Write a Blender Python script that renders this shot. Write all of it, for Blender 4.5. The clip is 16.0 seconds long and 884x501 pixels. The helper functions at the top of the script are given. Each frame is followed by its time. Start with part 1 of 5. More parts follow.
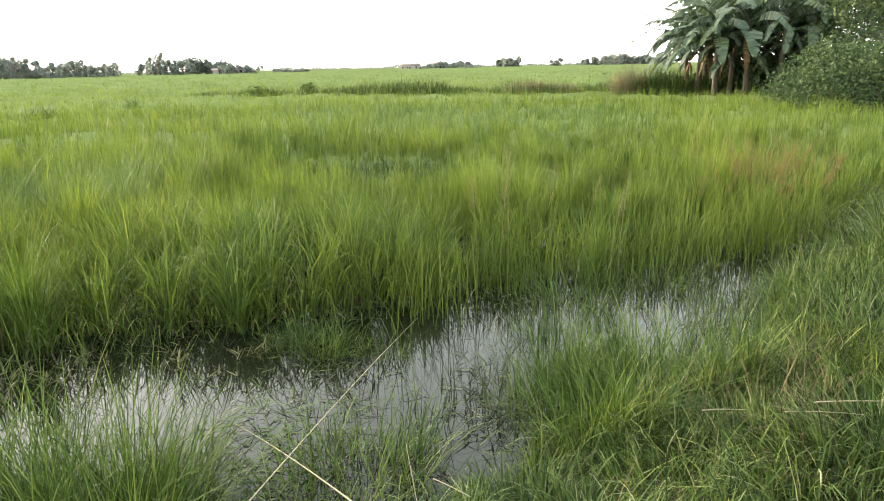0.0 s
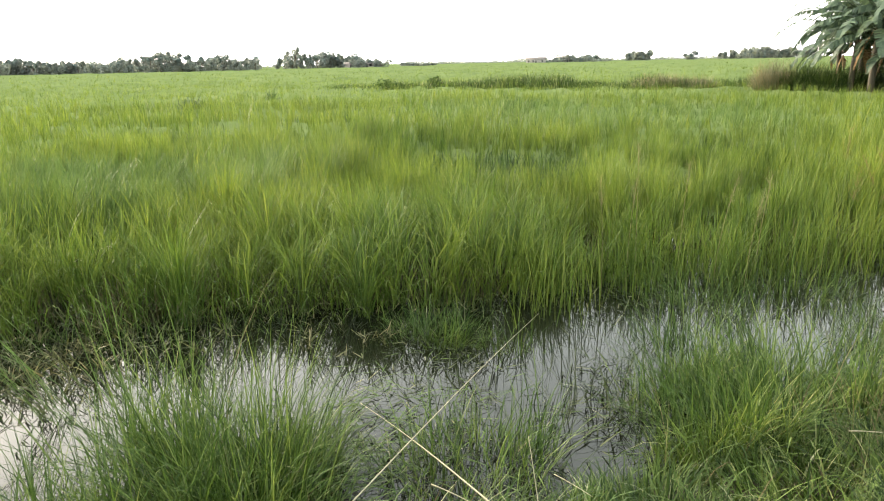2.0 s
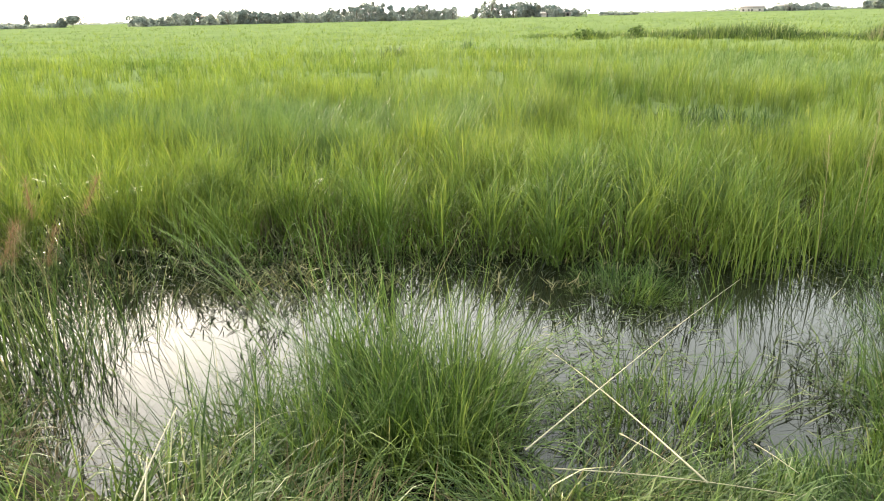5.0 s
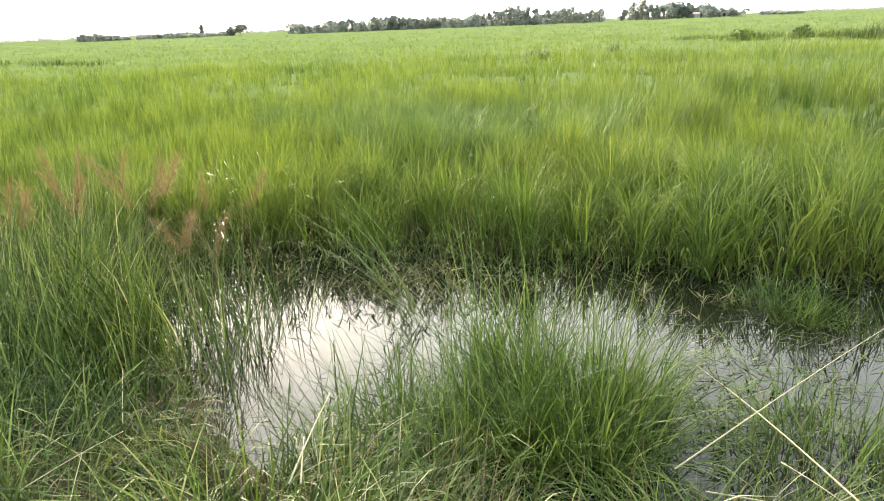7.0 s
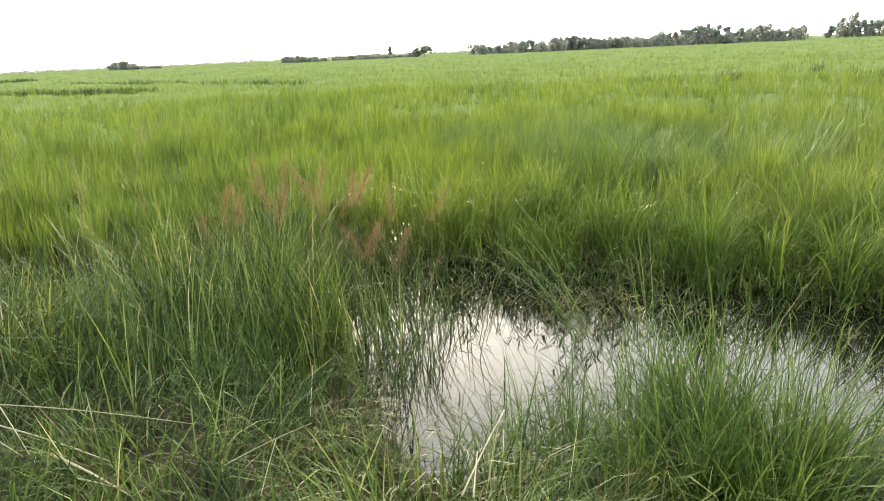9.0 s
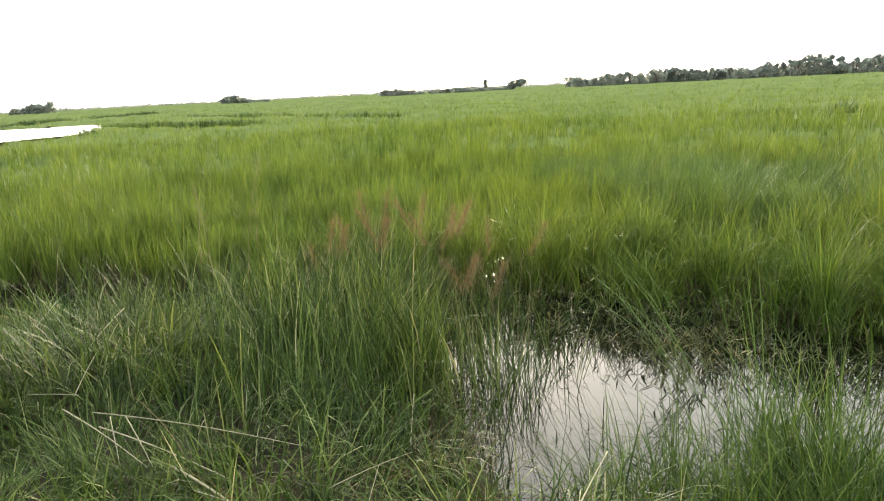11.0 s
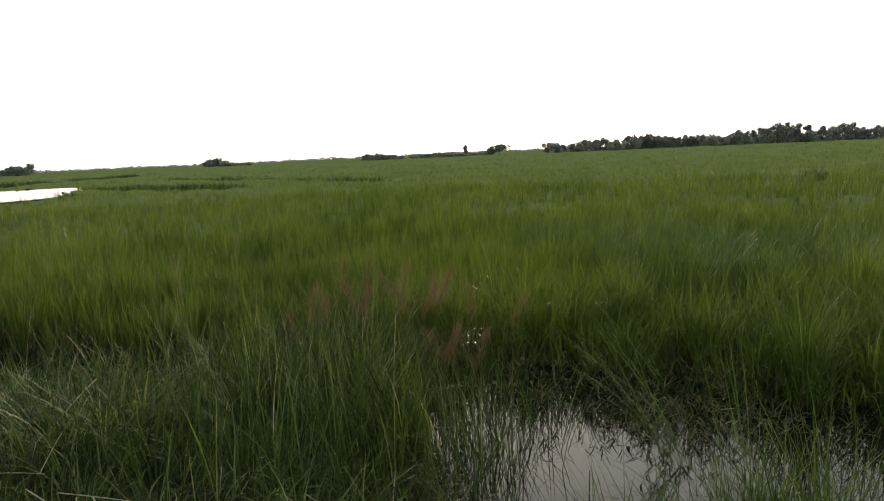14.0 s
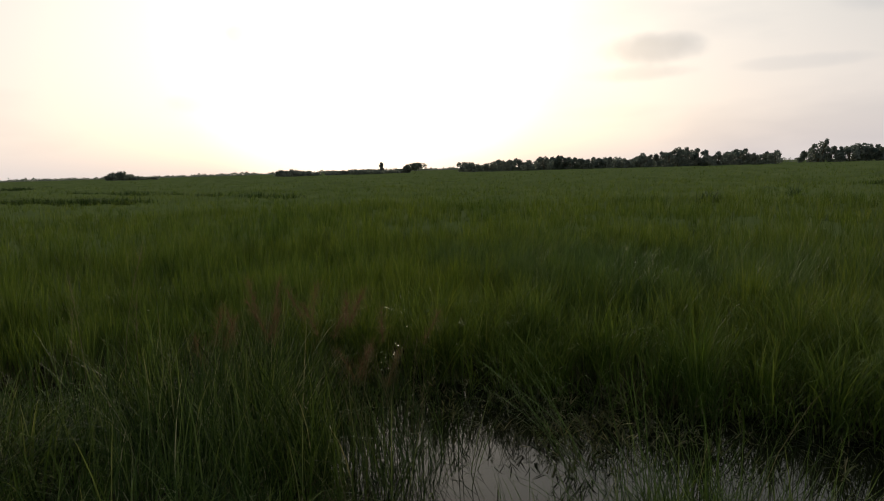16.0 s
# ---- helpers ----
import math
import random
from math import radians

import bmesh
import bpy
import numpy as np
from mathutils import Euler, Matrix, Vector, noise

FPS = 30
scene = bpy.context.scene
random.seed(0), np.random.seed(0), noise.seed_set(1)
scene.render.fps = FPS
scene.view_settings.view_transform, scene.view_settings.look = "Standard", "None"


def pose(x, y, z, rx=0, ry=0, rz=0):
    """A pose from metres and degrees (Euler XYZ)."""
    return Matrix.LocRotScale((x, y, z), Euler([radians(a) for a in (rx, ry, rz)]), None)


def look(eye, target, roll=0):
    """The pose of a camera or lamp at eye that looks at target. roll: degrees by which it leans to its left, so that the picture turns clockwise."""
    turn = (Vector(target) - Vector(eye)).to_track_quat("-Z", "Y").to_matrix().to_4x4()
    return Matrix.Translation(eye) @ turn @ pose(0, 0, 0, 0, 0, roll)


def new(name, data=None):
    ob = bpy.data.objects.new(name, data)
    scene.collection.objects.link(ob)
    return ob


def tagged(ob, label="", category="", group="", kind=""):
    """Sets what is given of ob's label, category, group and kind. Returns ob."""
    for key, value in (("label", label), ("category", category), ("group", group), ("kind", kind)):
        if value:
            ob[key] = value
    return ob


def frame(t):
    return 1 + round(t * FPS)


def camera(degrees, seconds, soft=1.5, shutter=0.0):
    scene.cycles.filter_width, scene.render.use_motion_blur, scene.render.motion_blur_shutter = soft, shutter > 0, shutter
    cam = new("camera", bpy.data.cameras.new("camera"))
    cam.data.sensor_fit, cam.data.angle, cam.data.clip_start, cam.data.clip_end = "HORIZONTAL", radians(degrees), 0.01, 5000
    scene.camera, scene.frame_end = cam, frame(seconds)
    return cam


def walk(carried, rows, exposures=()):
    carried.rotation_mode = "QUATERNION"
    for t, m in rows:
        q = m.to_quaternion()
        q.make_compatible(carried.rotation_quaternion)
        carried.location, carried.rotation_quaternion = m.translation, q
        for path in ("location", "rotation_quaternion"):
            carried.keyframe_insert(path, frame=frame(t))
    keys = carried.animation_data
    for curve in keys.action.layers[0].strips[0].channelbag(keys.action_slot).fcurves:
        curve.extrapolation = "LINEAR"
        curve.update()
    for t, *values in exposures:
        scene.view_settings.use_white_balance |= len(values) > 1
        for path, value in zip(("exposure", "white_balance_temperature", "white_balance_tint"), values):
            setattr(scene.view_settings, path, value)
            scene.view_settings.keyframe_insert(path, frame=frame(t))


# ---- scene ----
cam = camera(65.55, 16.0, soft=1.12)
ROWS = [
    (0.0, -0.000, -0.000, 1.900, 74.99, 1.06, -0.28),
    (0.5, -0.012, -0.001, 1.903, 75.06, 0.96, 1.67),
    (1.0, -0.025, -0.010, 1.901, 75.22, 1.02, 4.32),
    (1.5, -0.038, -0.021, 1.905, 75.13, 0.74, 6.88),
    (2.0, -0.052, -0.023, 1.899, 74.70, 1.07, 9.81),
    (2.5, -0.069, -0.028, 1.892, 74.18, 0.95, 12.91),
    (3.0, -0.086, -0.030, 1.878, 73.32, 0.75, 15.97),
    (3.5, -0.104, -0.027, 1.867, 72.60, 0.41, 18.29),
    (6.0, -0.158, -0.085, 1.848, 71.15, 1.86, 30.94),
    (6.5, -0.176, -0.086, 1.847, 71.56, 1.86, 33.98),
    (7.0, -0.187, -0.096, 1.847, 71.79, 2.12, 36.76),
    (7.5, -0.203, -0.118, 1.847, 71.76, 2.41, 39.91),
    (8.0, -0.224, -0.123, 1.840, 72.38, 2.58, 44.18),
    (8.5, -0.232, -0.125, 1.850, 73.24, 2.84, 47.86),
    (9.0, -0.234, -0.143, 1.854, 73.93, 2.56, 51.03),
    (9.5, -0.233, -0.156, 1.858, 74.23, 2.96, 53.15),
    (10.0, -0.236, -0.174, 1.864, 74.96, 3.05, 55.15),
    (12.5, -0.266, -0.232, 1.894, 79.27, 2.22, 60.85),
    (13.0, -0.285, -0.227, 1.895, 79.76, 2.01, 59.68),
    (13.5, -0.269, -0.216, 1.909, 80.74, 2.26, 58.73),
    (14.0, -0.264, -0.202, 1.915, 82.01, 2.55, 57.13),
    (14.5, -0.262, -0.189, 1.922, 82.73, 2.23, 55.92),
    (15.0, -0.244, -0.189, 1.935, 83.74, 1.89, 53.86),
    (15.5, -0.250, -0.168, 1.969, 83.93, 2.11, 52.79),
    (16.0, -0.225, -0.191, 1.941, 83.24, 1.57, 50.19),
]
EXPOSURES = [(0.0, 2.99), (3.5, 3.11), (6.0, 3.34), (8.0, 3.15), (10.0, 2.88), (12.5, 2.18), (13.5, 1.60), (14.0, 1.09), (14.5, 0.51), (15.2, 0.03), (16.0, -0.13)]
walk(cam, [(t, pose(x, y, z, rx, ry, rz)) for t, x, y, z, rx, ry, rz in ROWS], EXPOSURES)

# ---- sky and sun: a low sun behind haze ----
SUN_AZ, SUN_EL = 56.0, 11.0          # degrees to the left of +y, and above the horizon
sun_way = Vector((-math.sin(radians(SUN_AZ)) * math.cos(radians(SUN_EL)), math.cos(radians(SUN_AZ)) * math.cos(radians(SUN_EL)), math.sin(radians(SUN_EL))))
world = bpy.data.worlds.new("hazy_sky")
scene.world = world
world.use_nodes = True
wn, wl = world.node_tree.nodes, world.node_tree.links
wn.clear()


def wnode(kind, operation="", interpolation_type="", blend_type=""):
    n = wn.new(kind)
    if operation:
        n.operation = operation
    if interpolation_type:
        n.interpolation_type = interpolation_type
    if blend_type:
        n.blend_type = blend_type
    return n


sky = wnode("ShaderNodeTexSky")
sky.sky_type, sky.sun_disc = "NISHITA", False
sky.sun_elevation, sky.sun_rotation = radians(SUN_EL), radians(-SUN_AZ)
sky.dust_density, sky.air_density, sky.ozone_density = 4.0, 1.0, 1.0
sky_strength = wnode("ShaderNodeBackground")
sky_strength.inputs["Strength"].default_value = 0.026
wl.new(sky.outputs[0], sky_strength.inputs["Color"])
coord = wnode("ShaderNodeTexCoord")
# a veil of thin cloud over the whole sky, lighter round the sun
toward = wnode("ShaderNodeVectorMath", operation="DOT_PRODUCT")
toward.inputs[1].default_value = sun_way
wl.new(coord.outputs["Generated"], toward.inputs[0])
glow = wnode("ShaderNodeMapRange", interpolation_type="SMOOTHERSTEP")
for k, v in (("From Min", 0.955), ("From Max", 1.0), ("To Min", 0.0), ("To Max", 1.0)):
    glow.inputs[k].default_value = v
wl.new(toward.outputs["Value"], glow.inputs["Value"])
stretch = wnode("ShaderNodeMapping")
stretch.inputs["Scale"].default_value = (2.2, 2.2, 9.0)
wl.new(coord.outputs["Generated"], stretch.inputs["Vector"])
cloud = wnode("ShaderNodeTexNoise")
cloud.inputs["Scale"].default_value, cloud.inputs["Detail"].default_value = 1.3, 4.0
wl.new(stretch.outputs[0], cloud.inputs["Vector"])
thin = wnode("ShaderNodeMapRange")
for k, v in (("From Min", 0.52), ("From Max", 0.72), ("To Min", 1.0), ("To Max", 0.86)):
    thin.inputs[k].default_value = v
wl.new(cloud.outputs["Fac"], thin.inputs["Value"])
upward = wnode("ShaderNodeSeparateXYZ")
wl.new(coord.outputs["Generated"], upward.inputs[0])
height = wnode("ShaderNodeMapRange", interpolation_type="SMOOTHSTEP")
for k, v in (("From Min", 0.0), ("From Max", 0.36), ("To Min", 0.0), ("To Max", 1.0)):
    height.inputs[k].default_value = v
wl.new(upward.outputs["Z"], height.inputs["Value"])
haze = wnode("ShaderNodeMixRGB")
haze.inputs["Color1"].default_value, haze.inputs["Color2"].default_value = (0.765, 0.705, 0.70, 1), (0.365, 0.375, 0.352, 1)
wl.new(height.outputs[0], haze.inputs["Fac"])
veil_colour = wnode("ShaderNodeMixRGB", blend_type="ADD")
veil_colour.inputs["Color2"].default_value = (0.62, 0.56, 0.50, 1)
broad = wnode("ShaderNodeMapRange", interpolation_type="SMOOTHSTEP")
for k, v in (("From Min", 0.62), ("From Max", 1.0), ("To Min", 0.0), ("To Max", 1.0)):
    broad.inputs[k].default_value = v
wl.new(toward.outputs["Value"], broad.inputs["Value"])
sunward = wnode("ShaderNodeMath", operation="MULTIPLY")
wl.new(broad.outputs[0], sunward.inputs[0])
wl.new(height.outputs[0], sunward.inputs[1])
lit = wnode("ShaderNodeMixRGB", blend_type="ADD")
lit.inputs["Color2"].default_value = (0.45, 0.425, 0.405, 1)
wl.new(sunward.outputs[0], lit.inputs["Fac"])
wl.new(haze.outputs[0], lit.inputs["Color1"])
wl.new(lit.outputs[0], veil_colour.inputs["Color1"])
wl.new(glow.outputs[0], veil_colour.inputs["Fac"])
veil = wnode("ShaderNodeBackground")


def smudge(az, el, wide, high, depth):
    """A soft grey cloud at that bearing and height, its size in degrees; gives the share of light that it lets by."""
    a, e = radians(az), radians(el)
    across, up = Vector((math.cos(a), math.sin(a), 0)), Vector((math.sin(a) * math.sin(e), -math.cos(a) * math.sin(e), math.cos(e)))
    sq = []
    for axis, size in ((across, wide), (up, high)):
        d = wnode("ShaderNodeVectorMath", operation="DOT_PRODUCT")
        d.inputs[1].default_value = axis / math.radians(size)
        wl.new(coord.outputs["Generated"], d.inputs[0])
        m = wnode("ShaderNodeMath", operation="MULTIPLY")
        wl.new(d.outputs["Value"], m.inputs[0])
        wl.new(d.outputs["Value"], m.inputs[1])
        sq.append(m)
    total = wnode("ShaderNodeMath", operation="ADD")
    wl.new(sq[0].outputs[0], total.inputs[0])
    wl.new(sq[1].outputs[0], total.inputs[1])
    rag = wnode("ShaderNodeMath", operation="MULTIPLY_ADD")
    wl.new(wisps.outputs["Fac"], rag.inputs[0])
    rag.inputs[1].default_value = 1.8
    wl.new(total.outputs[0], rag.inputs[2])
    out = wnode("ShaderNodeMapRange", interpolation_type="SMOOTHSTEP")
    for k, v in (("From Min", 0.9), ("From Max", 2.1), ("To Min", 1.0 - depth), ("To Max", 1.0)):
        out.inputs[k].default_value = v
    wl.new(rag.outputs[0], out.inputs["Value"])
    # only on the near side of the sky
    side = wnode("ShaderNodeVectorMath", operation="DOT_PRODUCT")
    side.inputs[1].default_value = (-math.sin(a), math.cos(a), 0)
    wl.new(coord.outputs["Generated"], side.inputs[0])
    ahead = wnode("ShaderNodeMath", operation="GREATER_THAN")
    wl.new(side.outputs["Value"], ahead.inputs[0])
    ahead.inputs[1].default_value = 0.5
    pick = wnode("ShaderNodeMixRGB")
    wl.new(ahead.outputs[0], pick.inputs["Fac"])
    pick.inputs["Color1"].default_value = (1, 1, 1, 1)
    wl.new(out.outputs[0], pick.inputs["Color2"])
    return pick.outputs[0]


wisps = wnode("ShaderNodeTexNoise")
wisps.inputs["Scale"].default_value, wisps.inputs["Detail"].default_value = 14.0, 3.0
wl.new(coord.outputs["Generated"], wisps.inputs["Vector"])
# the sky away from the sun is duller
away = wnode("ShaderNodeMapRange", interpolation_type="SMOOTHSTEP")
for k, v in (("From Min", -0.9), ("From Max", 0.3), ("To Min", 0.6), ("To Max", 1.0)):
    away.inputs[k].default_value = v
wl.new(toward.outputs["Value"], away.inputs["Value"])
dull = wnode("ShaderNodeMath", operation="MULTIPLY")
wl.new(thin.outputs[0], dull.inputs[0])
wl.new(away.outputs[0], dull.inputs[1])
light = dull.outputs[0]
for cloud_place in ((33.6, 8.7, 4.6, 1.3, 0.36), (34.6, 7.0, 5.0, 0.7, 0.20), (66.2, 10.8, 1.5, 1.2, 0.62), (69.4, 5.6, 2.4, 0.8, 0.16), (23.0, 7.0, 4.5, 0.6, 0.10), (36.0, 4.2, 6.0, 0.7, 0.06), (16.0, 11.0, 6.0, 1.2, 0.10)):
    dim = wnode("ShaderNodeMath", operation="MULTIPLY")
    wl.new(light, dim.inputs[0])
    wl.new(smudge(*cloud_place), dim.inputs[1])
    light = dim.outputs[0]
cool = wnode("ShaderNodeMapRange")
for k, v in (("From Min", 0.65), ("From Max", 1.0), ("To Min", 1.0), ("To Max", 0.0)):
    cool.inputs[k].default_value = v
wl.new(light, cool.inputs["Value"])
tinted = wnode("ShaderNodeMixRGB", blend_type="MULTIPLY")
tinted.inputs["Color2"].default_value = (0.88, 0.97, 1.10, 1)
wl.new(cool.outputs[0], tinted.inputs["Fac"])
wl.new(veil_colour.outputs[0], tinted.inputs["Color1"])
wl.new(tinted.outputs[0], veil.inputs["Color"])
wl.new(light, veil.inputs["Strength"])
both = wnode("ShaderNodeAddShader")
wl.new(sky_strength.outputs[0], both.inputs[0])
wl.new(veil.outputs[0], both.inputs[1])
wl.new(both.outputs[0], wnode("ShaderNodeOutputWorld").inputs["Surface"])

sun = bpy.data.lights.new("sun", "SUN")
sun.energy, sun.angle, sun.color = 1.25, radians(12), (1.0, 0.86, 0.66)
new("sun", sun).matrix_world = look(tuple(sun_way * 100), (0, 0, 0))


# ---- materials ----
def material(name):
    m = bpy.data.materials.new(name)
    m.use_nodes = True
    m.node_tree.nodes.clear()
    return m, m.node_tree.nodes, m.node_tree.links


def ramp(nodes, stops):
    r = nodes.new("ShaderNodeValToRGB")
    while len(r.color_ramp.elements) < len(stops):
        r.color_ramp.elements.new(0.5)
    for e, (p, c) in zip(r.color_ramp.elements, stops):
        e.position, e.color = p, (*c, 1)
    return r


def noise_at(nodes, links, scale, detail=3.0, stretch=None):
    c = nodes.new("ShaderNodeTexCoord")
    out = c.outputs["Object"]
    if stretch:
        mp = nodes.new("ShaderNodeMapping")
        mp.inputs["Scale"].default_value = stretch
        links.new(out, mp.inputs["Vector"])
        out = mp.outputs[0]
    n = nodes.new("ShaderNodeTexNoise")
    n.inputs["Scale"].default_value, n.inputs["Detail"].default_value = scale, detail
    links.new(out, n.inputs["Vector"])
    return n.outputs["Fac"]


def leaf_material(name, blades, patch, patch_scale=0.35, through_leaf=0.4, rough=0.45, gloss=0.35, fine=0.0, deep=1.0, passed=(1.0, 1.0, 1.0)):
    """A blade's colour: per blade by its island, in patches by slow noise; light comes through the leaf."""
    m, n, l = material(name)
    geo = n.new("ShaderNodeNewGeometry")
    a = ramp(n, blades)
    l.new(geo.outputs["Random Per Island"], a.inputs["Fac"])
    b = ramp(n, patch)
    l.new(noise_at(n, l, patch_scale, 4.0), b.inputs["Fac"])
    mix = n.new("ShaderNodeMixRGB")
    mix.blend_type, mix.inputs["Fac"].default_value = "MULTIPLY", 1.0
    l.new(a.outputs[0], mix.inputs["Color1"])
    l.new(b.outputs[0], mix.inputs["Color2"])
    if fine:
        f = ramp(n, [(0.34, (1 - 0.44 * deep, 1 - 0.40 * deep, 1 - 0.42 * deep)), (0.66, (1 + 0.28 * deep, 1 + 0.26 * deep, 1 + 0.12 * deep))])
        l.new(noise_at(n, l, fine, 2.0, (1, 1, 0.25)), f.inputs["Fac"])
        more = n.new("ShaderNodeMixRGB")
        more.blend_type, more.inputs["Fac"].default_value = "MULTIPLY", 1.0
        l.new(mix.outputs[0], more.inputs["Color1"])
        l.new(f.outputs[0], more.inputs["Color2"])
        mix = more
    p = n.new("ShaderNodeBsdfPrincipled")
    p.inputs["Roughness"].default_value, p.inputs["Specular IOR Level"].default_value = rough, gloss
    l.new(mix.outputs[0], p.inputs["Base Color"])
    t = n.new("ShaderNodeBsdfTranslucent")
    warm = n.new("ShaderNodeMixRGB")
    warm.blend_type, warm.inputs["Fac"].default_value = "MULTIPLY", 1.0
    warm.inputs["Color2"].default_value = (*passed, 1)
    l.new(mix.outputs[0], warm.inputs["Color1"])
    l.new(warm.outputs[0], t.inputs["Color"])
    s = n.new("ShaderNodeMixShader")
    s.inputs["Fac"].default_value = through_leaf
    l.new(p.outputs[0], s.inputs[1])
    l.new(t.outputs[0], s.inputs[2])
    l.new(s.outputs[0], n.new("ShaderNodeOutputMaterial").inputs["Surface"])
    return m


def plain_material(name, stops, scale, rough=0.8, bump=0.0, detail=5.0, stretch=None, bump_scale=None, spec=0.3):
    m, n, l = material(name)
    f = noise_at(n, l, scale, detail, stretch)
    r = ramp(n, stops)
    l.new(f, r.inputs["Fac"])
    p = n.new("ShaderNodeBsdfPrincipled")
    p.inputs["Roughness"].default_value, p.inputs["Specular IOR Level"].default_value = rough, spec
    l.new(r.outputs[0], p.inputs["Base Color"])
    if bump:
        b = n.new("ShaderNodeBump")
        b.inputs["Strength"].default_value, b.inputs["Distance"].default_value = bump, 0.05
        l.new(noise_at(n, l, bump_scale or scale * 4, 6.0), b.inputs["Height"])
        l.new(b.outputs[0], p.inputs["Normal"])
    l.new(p.outputs[0], n.new("ShaderNodeOutputMaterial").inputs["Surface"])
    return m


PATCH = [(0.30, (0.67, 0.81, 0.84)), (0.5, (1.12, 1.12, 1.12)), (0.70, (1.30, 1.24, 0.96))]
M_RICE = leaf_material("rice_leaf", [(0.0, (0.050, 0.084, 0.016)), (0.35, (0.080, 0.121, 0.024)), (0.7, (0.109, 0.152, 0.031)), (0.95, (0.145, 0.183, 0.045)), (1.0, (0.17, 0.19, 0.064))], PATCH, through_leaf=0.36, rough=0.55, gloss=0.11, fine=4.0, deep=0.75, passed=(1.16, 1.08, 0.64))
M_BENT = leaf_material("bent_rice_leaf", [(0.0, (0.056, 0.096, 0.022)), (0.6, (0.100, 0.150, 0.037)), (1.0, (0.155, 0.205, 0.060))], [(0.30, (0.80, 0.88, 0.84)), (0.5, (1.0, 1.0, 1.0)), (0.70, (1.10, 1.06, 0.90))], through_leaf=0.25, rough=0.55, gloss=0.09, fine=4.0, deep=0.7)
# palest stops: dry stems, and blade highlights painted as pale blades
M_GRASS = leaf_material("bank_grass_blade", [(0.0, (0.014, 0.027, 0.008)), (0.35, (0.036, 0.062, 0.0155)), (0.65, (0.067, 0.102, 0.026)), (0.88, (0.110, 0.148, 0.047)), (0.97, (0.178, 0.195, 0.092)), (1.0, (0.38, 0.35, 0.24))], PATCH, 0.9, 0.28, 0.55, 0.11, 7.0, 1.0, (1.1, 1.05, 0.7))
M_SEDGE = leaf_material("tussock_blade", [(0.0, (0.016, 0.034, 0.008)), (0.35, (0.041, 0.073, 0.016)), (0.75, (0.080, 0.120, 0.031)), (0.975, (0.135, 0.172, 0.058)), (1.0, (0.28, 0.26, 0.15))], PATCH, 1.2, 0.30, 0.58, 0.10, 8.0, 1.0, (1.12, 1.08, 0.7))
M_WEED = leaf_material("weed_leaf", [(0.0, (0.014, 0.030, 0.008)), (0.6, (0.030, 0.058, 0.013)), (1.0, (0.060, 0.095, 0.022))], PATCH, 1.0, 0.25, 0.6, 0.15, 4.0)
# far foliage: distance haze is put into the pale grey base colour
M_FAR = leaf_material("hazed_tree_leaf", [(0.0, (0.145, 0.160, 0.138)), (0.6, (0.195, 0.212, 0.180)), (1.0, (0.245, 0.260, 0.220))], PATCH, 0.3, 0.5, 0.7, 0.05)
M_THATCH = leaf_material("dead_thatch", [(0.0, (0.04, 0.032, 0.016)), (0.7, (0.11, 0.085, 0.045)), (1.0, (0.20, 0.16, 0.09))], PATCH, 3.0, 0.2, 0.8, 0.05)
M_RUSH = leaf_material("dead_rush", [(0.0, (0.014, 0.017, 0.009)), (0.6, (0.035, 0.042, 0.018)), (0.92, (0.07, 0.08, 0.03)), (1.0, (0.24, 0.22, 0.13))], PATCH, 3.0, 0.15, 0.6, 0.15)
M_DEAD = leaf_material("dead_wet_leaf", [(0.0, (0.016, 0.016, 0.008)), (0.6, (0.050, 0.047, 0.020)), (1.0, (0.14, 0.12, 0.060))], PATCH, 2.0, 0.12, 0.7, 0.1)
M_STRAW = leaf_material("dry_straw", [(0.0, (0.28, 0.25, 0.155)), (1.0, (0.44, 0.395, 0.27))], [(0.3, (0.8, 0.8, 0.8)), (0.7, (1.0, 1.0, 1.0))], 20.0, 0.2, 0.7, 0.1)
M_BEIGE = leaf_material("pale_seed", [(0.0, (0.15, 0.13, 0.06)), (1.0, (0.28, 0.24, 0.12))], [(0.3, (0.85, 0.85, 0.85)), (0.7, (1.0, 1.0, 1.0))], 3.0, 0.3, 0.7, 0.05)
M_PLUME = leaf_material("seed_plume", [(0.0, (0.150, 0.088, 0.042)), (1.0, (0.26, 0.165, 0.085))], [(0.3, (0.85, 0.85, 0.85)), (0.7, (1.0, 1.0, 1.0))], 3.0, 0.3, 0.8, 0.03)
M_TREE = leaf_material("tree_leaf", [(0.0, (0.030, 0.050, 0.020)), (0.6, (0.052, 0.080, 0.030)), (1.0, (0.090, 0.120, 0.040))], PATCH, 0.5, 0.25, 0.6, 0.15)
M_BANANA = leaf_material("banana_leaf", [(0.0, (0.034, 0.053, 0.031)), (0.6, (0.056, 0.084, 0.045)), (1.0, (0.100, 0.132, 0.072))], PATCH, 0.8, 0.28, 0.48, 0.28)
M_DRYLEAF = leaf_material("withered_leaf", [(0.0, (0.10, 0.065, 0.03)), (1.0, (0.19, 0.13, 0.07))], PATCH, 2.0, 0.3, 0.7, 0.1)
M_MUD = plain_material("wet_mud", [(0.3, (0.022, 0.018, 0.012)), (0.52, (0.042, 0.035, 0.021)), (0.62, (0.034, 0.041, 0.015)), (0.8, (0.055, 0.060, 0.024))], 3.0, 0.95, 0.6, bump_scale=9.0, spec=0.1)
